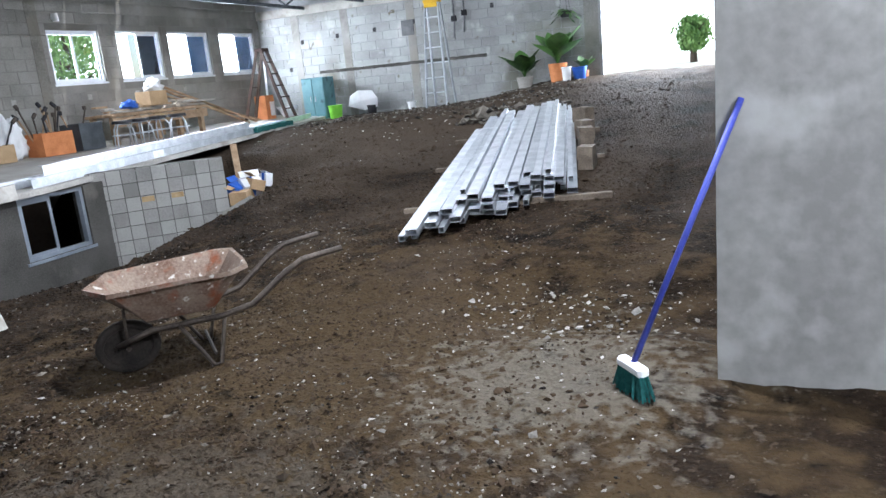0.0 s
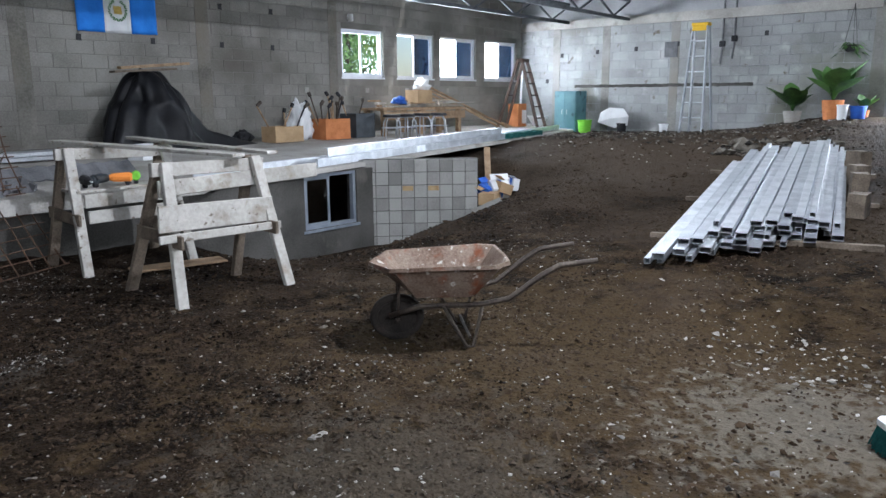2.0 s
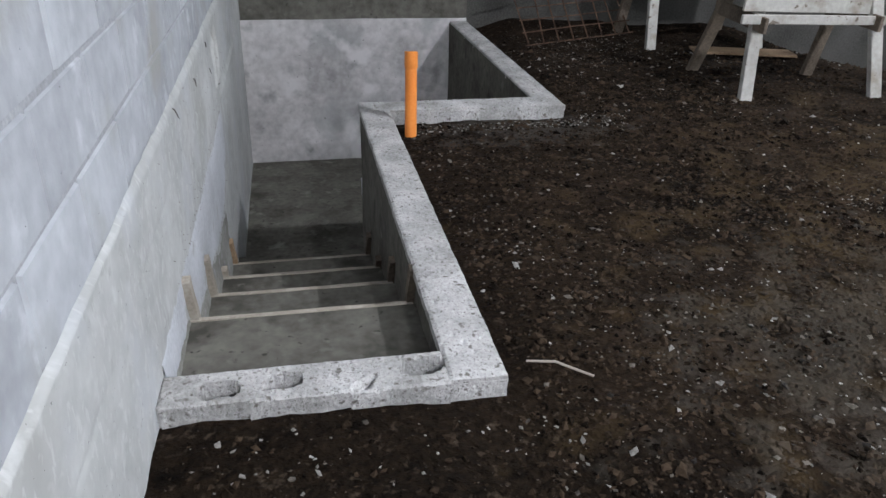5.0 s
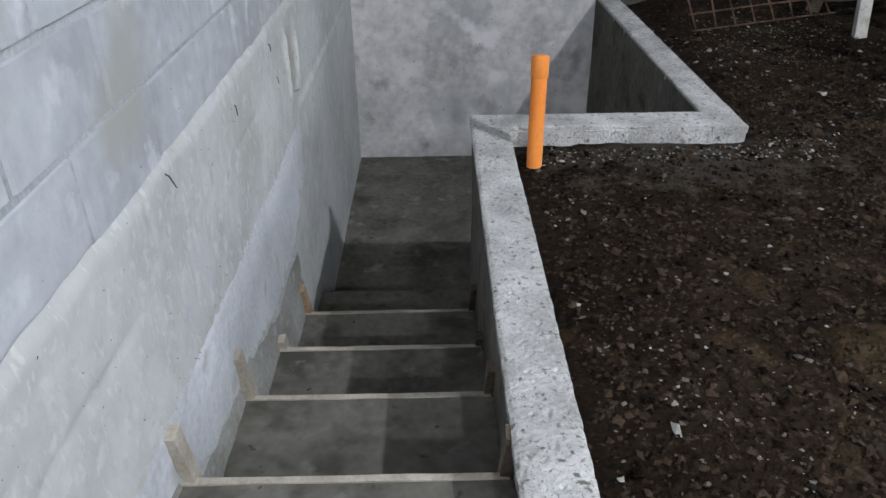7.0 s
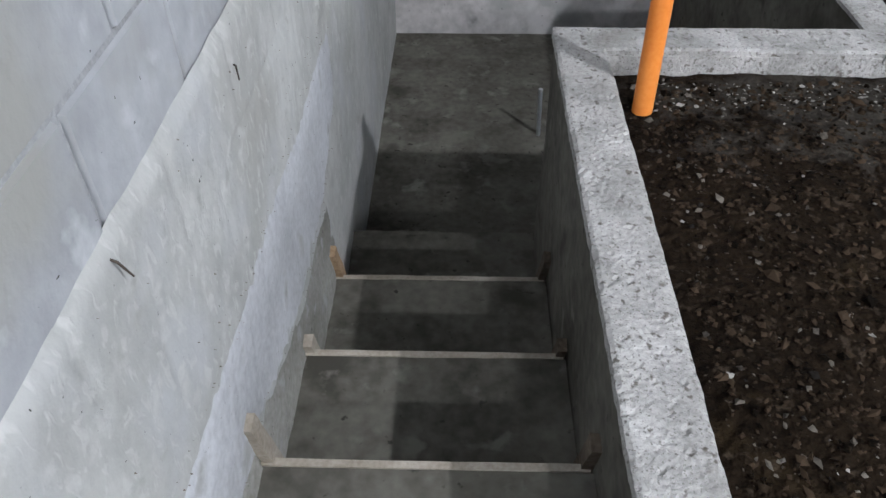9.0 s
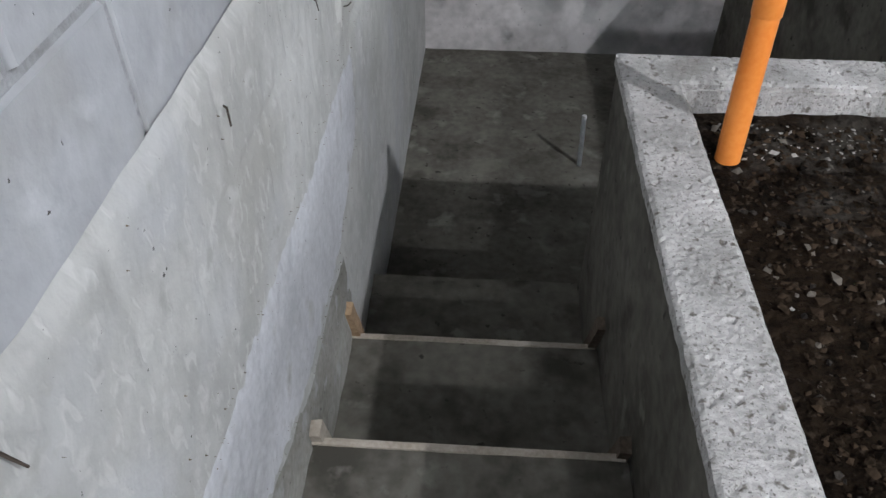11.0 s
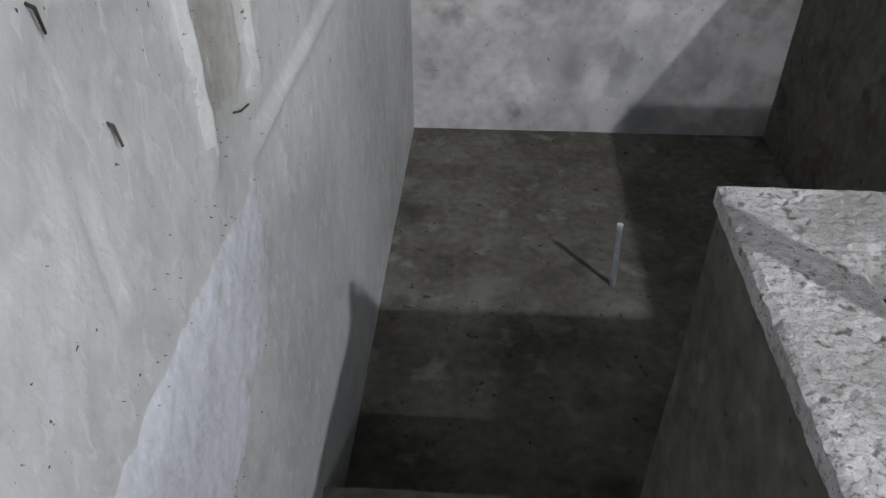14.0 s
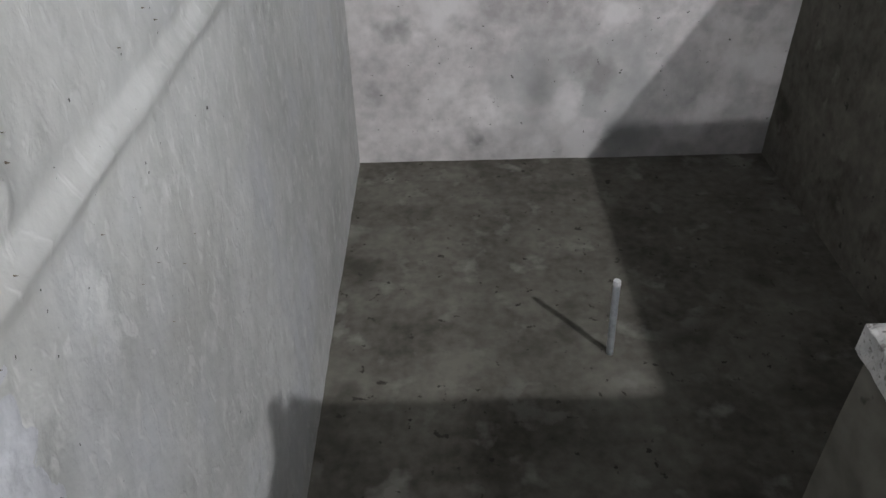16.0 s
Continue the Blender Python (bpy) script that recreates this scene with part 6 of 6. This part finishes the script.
# ---- potted plants ----
def potted_plant(x, y, pot_r, pot_h, mat, n, size, lab):
    z = ground_z(x, y)
    p = item("potted_plant", (x, y, z), lab, "plant", "potted plants")
    bm = B()
    tube(bm, [(x, y, z - 0.02), (x, y, z + pot_h), (x, y, z + pot_h), (x, y, z + pot_h - 0.04)], [pot_r * 0.75, pot_r, pot_r * 0.9, pot_r * 0.86], 18)
    piece("pot", bm, mat, p)
    for k in range(n):
        a = 2 * math.pi * k / n + random.uniform(-0.3, 0.3)
        L_ = size * random.uniform(0.7, 1.1)
        lean = random.uniform(0.25, 0.9)
        bm = B()
        side = Vector((-math.sin(a), math.cos(a), 0))
        rows = []
        for i in range(9):
            t = i / 8
            c = Vector((x, y, z + pot_h - 0.03)) + Vector((math.cos(a), math.sin(a), 0)) * (L_ * lean * t * (0.4 + 0.6 * t)) + Vector((0, 0, L_ * (t - 0.42 * lean * t * t)))
            w = size * 0.23 * (math.sin(math.pi * max(0, (t - 0.25) / 0.75)) ** 0.7 if t > 0.25 else 0.06) + 0.008
            rows.append([bm.verts.new(c + side * w), bm.verts.new(c - Vector((0, 0, 0.03 * w / 0.1))), bm.verts.new(c - side * w)])
        for q, r in zip(rows, rows[1:]):
            bm.faces.new((q[0], q[1], r[1], r[0]))
            bm.faces.new((q[1], q[2], r[2], r[1]))
        piece("leaf", bm, M_LEAF, p, smooth=True)


random.seed(21)
potted_plant(16.5, 3.6, 0.2, 0.36, M_TERRA, 12, 0.95, "large-leaved green plant in a terracotta pot by the wall")
potted_plant(16.6, 4.35, 0.18, 0.22, M_SLAB, 9, 0.7, "green plant in a grey pot by the wall")
potted_plant(16.75, 3.1, 0.1, 0.14, M_TERRA, 8, 0.4, "small green plant in a pot by the doorway")
bucket(16.5, 3.15, ground_z(16.5, 3.15), 0.15, 0.24, M_BLUEPL, "small blue plastic bucket beside the plants")
bucket(16.3, 3.38, ground_z(16.3, 3.38), 0.1, 0.28, M_WHITEPL, "white plastic jug beside the plants")



def hanging_plant(x, y, z):
    h = item("hanging_plant", (x, y, z), "trailing green plant hanging on a cord by the wall", "plant")
    bm = B()
    tube(bm, [(x, y, z), (x, y, z + 0.12)], [0.09, 0.14], 14)
    piece("pot", bm, M_BLACK, h)
    for k in range(3):
        a = 2 * math.pi * k / 3
        piece("cord", rod([(x + 0.13 * math.cos(a), y + 0.13 * math.sin(a), z + 0.12), (x, y, z + 0.9)], 0.004, 5), M_BLACK, h)
    for k in range(46):
        a, r = random.uniform(0, 6.28), random.uniform(0.04, 0.26)
        c = Vector((x + r * math.cos(a), y + r * math.sin(a), z + 0.2 - 0.9 * r * random.uniform(0.1, 1.3)))
        d = Vector((math.cos(a), math.sin(a), -0.7)) * random.uniform(0.1, 0.17)
        w = Vector((-math.sin(a), math.cos(a), 0)) * 0.03
        bm = B()
        q = [bm.verts.new(v) for v in (c, c + d * 0.4 + w, c + d, c + d * 0.4 - w)]
        bm.faces.new(q)
        piece("leaf", bm, M_LEAF, h)


hanging_plant(16.85, 3.45, 2.3)

# ---- lamp under the roof ----
p = item("pendant_bulb", (1.42, -2.3, 3.3), "bare electric bulb hanging on a cable from the roof", "lamp")
piece("cable", rod([(1.42, -2.3, 5.0), (1.42, -2.3, 3.4)], 0.006, 6), M_BLACK, p)
piece("socket", rod([(1.42, -2.3, 3.4), (1.42, -2.3, 3.32)], 0.025, 10), M_WHITEPL, p)
p = item("pendant_bulb", (4.6, 1.1, 4.7), "bare electric bulb hanging on a cable from the roof", "lamp")
piece("cable", rod([(4.6, 1.1, 5.15), (4.6, 1.1, 4.8)], 0.006, 6), M_BLACK, p)
piece("socket", rod([(4.6, 1.1, 4.8), (4.6, 1.1, 4.72)], 0.025, 10), M_WHITEPL, p)

# ---- trees outside the windows and door ----


def tree(x, y, h, r, label):
    t = item("tree", (x, y, 0.6), label, "tree", "trees outside")
    bm = B()
    tube(bm, [(x, y, 0.4), (x + 0.1, y, 0.6 + h * 0.3), (x, y + 0.1, 0.6 + h * 0.8)], [0.18, 0.13, 0.04], 8)
    for k in range(5):
        a = k * 1.3
        tube(bm, [(x + 0.05, y, 0.6 + h * (0.3 + 0.09 * k)), (x + r * 0.7 * math.cos(a), y + r * 0.7 * math.sin(a), 0.6 + h * (0.5 + 0.09 * k))], [0.06, 0.02], 6)
    piece("trunk", bm, M_BARK, t)
    bm = B()
    for k in range(1300):
        d = Vector((random.gauss(0, 1), random.gauss(0, 1), random.gauss(0, 1))).normalized()
        q = random.random() ** 0.4
        k2 = 0.75 + 0.35 * noise.noise(d * 2.2 + Vector((x, y, 0)))
        c = Vector((x, y, 0.6 + h * 0.62)) + Vector((d.x * r, d.y * r, d.z * h * 0.42)) * q * k2
        m = Matrix.Translation(c) @ Euler([random.uniform(0, 6) for _ in range(3)]).to_matrix().to_4x4()
        s = random.uniform(0.08, 0.17)
        vs = [bm.verts.new(m @ Vector(v)) for v in ((-s, 0, 0), (0, -s * 0.45, 0.02), (s, 0, 0), (0, s * 0.45, 0.02))]
        bm.faces.new(vs)
    piece("crown", bm, M_FOLIAGE, t)


random.seed(31)
for a in ((21.0, 22.5, 5.5, 2.6), (19.2, 20.0, 4.4, 1.9)):
    tree(*a, "leafy green tree standing outside the windows")
tree(33.0, 1.9, 2.2, 0.9, "small leafy tree standing outside the doorway")

# ---- rubble and stones ----


def scatter(name, n, area, size, mat, label, flat=0.6, dens=None):
    """Small broken stones lying on the earth, one mesh."""
    verts, faces = [], []
    base_v = [(-1, -0.1, 0), (0.2, -0.95, -0.1), (1, 0.15, 0), (-0.1, 0.9, 0.05), (0.1, -0.1, 0.85), (0, 0.1, -0.6)]
    base_f = [(0, 1, 4), (1, 2, 4), (2, 3, 4), (3, 0, 4), (1, 0, 5), (2, 1, 5), (3, 2, 5), (0, 3, 5)]
    for _ in range(n):
        for _try in range(8):
            x, y = random.uniform(area[0], area[1]), random.uniform(area[2], area[3])
            if not in_pit(x - 0.1, y) and not in_pit(x, y) and not (0.55 < x < 0.85 and 2 < y < 4.9) and not (0.5 < x < 1.92 and 4.6 < y < 7.4) and not (x < 0.85 and 2.02 < y < 2.3) and (dens is None or dens(x, y) > random.random()):
                break
        else:
            continue
        s = size * random.choice((0.35, 0.5, 0.5, 0.7, 1.0, 1.5 if random.random() < 0.15 else 0.6))
        m = Matrix.Translation((x, y, ground_z(x, y) + s * 0.18)) @ Euler((random.uniform(-0.4, 0.4), random.uniform(-0.4, 0.4), random.uniform(0, 6))).to_matrix().to_4x4() @ Matrix.Diagonal((s * random.uniform(0.7, 1.3), s * random.uniform(0.6, 1.1), s * flat * random.uniform(0.6, 1.2), 1))
        o = len(verts)
        verts += [tuple(m @ (Vector(v) + Vector([random.uniform(-0.3, 0.3) for _ in range(3)]))) for v in base_v]
        faces += [[o + k for k in f] for f in base_f]
    me = bpy.data.meshes.new(name)
    me.from_pydata(verts, [], faces)
    me.materials.append(mat)
    return tagged(new(name, me), label, "rubble", kind="stuff")


def clumps(x, y):
    return 0.25 + 0.75 * smooth(-0.1, 0.45, noise.noise(Vector((x * 0.9, y * 0.9, 4))))




def off_dust(x, y):
    return 0.45 + 0.55 * smooth(0.5, 1.3, math.hypot(x - 4.05, y - 0.72))


random.seed(41)
scatter("soil_clods", 11000, (-0.1, 6.0, 0.2, 7.2), 0.014, M_CLOD, "crumbly dark clods of earth", 0.8, off_dust)
scatter("soil_clods", 14000, (0.78, 3.2, 1.2, 5.4), 0.015, M_CLOD, "crumbly dark clods of earth", 0.7)
scatter("pebbles", 2600, (0.78, 3.6, 0.8, 7.2), 0.012, M_PEBBLE, "small broken stones strewn on the earth", 0.6, clumps)
scatter("pebbles", 2600, (0.0, 8.0, -0.3, 7.0), 0.015, M_PEBBLE, "small broken stones strewn on the earth", 0.6, clumps)
scatter("mortar_chips", 700, (0.8, 6.0, 0.2, 6.8), 0.016, M_CHIP, "pale mortar chips strewn on the earth", 0.5, clumps)
scatter("mortar_chips", 900, (1.0, 3.4, 0.9, 3.2), 0.007, M_CHIP, "pale mortar chips strewn on the earth", 0.5, clumps)
scatter("mortar_chips", 1100, (2.5, 7.0, 0.4, 5.0), 0.011, M_CHIP, "pale mortar chips strewn on the earth", 0.5, clumps)
scatter("mortar_chips", 380, (0.86, 2.2, 4.4, 4.66), 0.009, M_CHIP, "pale mortar chips strewn on the earth", 0.5)
scatter("mortar_chips", 60, (-0.1, 1.0, 1.75, 2.05), 0.011, M_CHIP, "pale mortar chips strewn on the earth", 0.5)
scatter("mortar_chips", 90, (4.4, 5.4, 0.3, 1.6), 0.024, M_CHIP, "pale broken mortar lumps by the wall", 0.6, clumps)
scatter("soil_clods", 16000, (2.0, 9.0, 0.6, 6.4), 0.02, M_CLOD, "crumbly dark clods of earth", 0.7, off_dust)
scatter("soil_clods", 3500, (5.5, 15.5, 1.0, 7.4), 0.03, M_CLOD, "crumbly dark clods of earth", 0.7)
scatter("rubble", 800, (11.5, 16.8, 3.0, 8.8), 0.05, M_PEBBLE, "broken stones and debris near the wall", 0.6, lambda x, y: smooth(12, 15.5, x))
scatter("rubble", 220, (11.8, 13.5, 2.7, 4.3), 0.1, M_PEBBLE, "heap of broken stones behind the steel stack", 0.8)
scatter("mortar_chips", 500, (8, 16.8, 3.0, 8.8), 0.035, M_CHIP, "pale debris strewn near the wall", 0.4, lambda x, y: smooth(9, 16, x))


p = item("stick", (1.05, 2.2, 0.02), "thin pale twig lying on the earth", "stick")
piece("twig", rod([(0.87, 2.2, 0.0), (0.95, 2.17, 0.01), (1.05, 2.1, -0.005)], 0.004, 6), M_PALEWOOD, p)
p = item("plastic_wrapper", (2.6, 3.0, 0.01), "crumpled pale wrapper lying on the earth", "litter")
piece("film", rough_box((2.38, 2.44, -0.01), (2.47, 2.47, -0.002), 0.012, 0.012, 30), M_CHIP, p)

# ---- pieces of the walls: concrete blocks ----
def block_mesh(name, w, h, d, mat, core=False):
    bm = B()
    v = box(bm, (-w / 2, 0, -h / 2), (w / 2, d, h / 2))
    for q in v:
        if q.co.y > d / 2:
            q.co.x *= 0.975
            q.co.z *= 0.96
    me = bpy.data.meshes.new(name)
    bm.to_mesh(me)
    bm.free()
    me.materials.append(mat)
    return me


def block_wall(parent, mat, origin, along, out, length, z0, z1, holes, keep, first=0.0, deep=0.012, gap=0.008):
    """Courses of blocks on a wall's face. along, out: unit vectors in plan; keep(u, z): which blocks are single parts."""
    me = block_mesh("block", 0.388, 0.193, deep, mat)
    along, out = Vector(along), Vector(out)
    rot = Matrix((along, out, Vector((0, 0, 1)))).transposed().to_4x4()
    verts, faces = [], []
    singles = 0
    rows = int((z1 - z0) / 0.2)
    for r in range(rows):
        z = z0 + 0.2 * r + 0.1
        u = first - (0.2 if r % 2 else 0.0)
        while u < length:
            a, b = max(u, 0), min(u + 0.4, length)
            u += 0.4
            spans = [(a, b)]
            for h in holes:
                if h[2] - 0.06 < z < h[3] + 0.06:
                    nxt = []
                    for p, q in spans:
                        if q <= h[0] or p >= h[1]:
                            nxt.append((p, q))
                        else:
                            if h[0] - p > 0.03:
                                nxt.append((p, h[0]))
                            if q - h[1] > 0.03:
                                nxt.append((h[1], q))
                    spans = nxt
            for p, q in spans:
                w = q - p
                if w < 0.05:
                    continue
                c = Vector(origin) + along * ((p + q) / 2) + Vector((0, 0, z))
                c += out * (random.uniform(-0.003, 0.003))
                m = Matrix.Translation(c) @ rot @ Matrix.Rotation(random.uniform(-0.006, 0.006), 4, "Y") @ Matrix.Diagonal(((w - gap) / 0.388, 1, (0.201 - gap) / 0.193, 1))
                if singles < 300 and keep((p + q) / 2, z):
                    ob = new("block", me)
                    ob.parent = parent
                    ob.matrix_basis = m
                    singles += 1
                else:
                    o = len(verts)
                    verts += [m @ v.co for v in me.vertices]
                    faces += [[o + k for k in f.vertices] for f in me.polygons]
    if verts:
        me2 = bpy.data.meshes.new("blockwork")
        me2.from_pydata([tuple(v) for v in verts], [], faces)
        me2.materials.append(mat)
        ob = new("blockwork", me2)
        ob.parent = parent
        ob["kind"] = "stuff"


block_wall(wall_n, M_BLOCK, (WX, NY, 0.5), (1, 0, 0), (0, -1, 0), EX - WX - 0.01, 0.02, 3.42, [(a - WX, b - WX, WZ0 - 0.5, WZ1 - 0.5) for a, b in WIN], lambda u, z: 3 < u < 13 and 0.2 < z < 2.5, 0.0, 0.006)
block_wall(wall_e, M_BLOCK_EAST, (EX, SY, 0.5), (0, 1, 0), (-1, 0, 0), NY - SY - 0.02, 0.0, 2.6, [(DOOR[0] - SY, DOOR[1] - SY, DOOR[2] - 0.5, DOOR[3])], lambda u, z: u > 5.5 and z < 2.4, 0.0, 0.008)
block_wall(wall_w, M_BLOCK_PALE, (WX - 0.012, SY, -0.03), (0, 1, 0), (1, 0, 0), NY - SY - 0.02, 0.4, 5.2, [], lambda u, z: 5.0 < u < 11.5 and 0.5 < z < 3.0, 0.12, 0.012, 0.015)
block_wall(wall_s, M_BLOCK, (WX, SY, 0), (1, 0, 0), (0, 1, 0), EX - WX, 0.0, 5.0, [], lambda u, z: False)
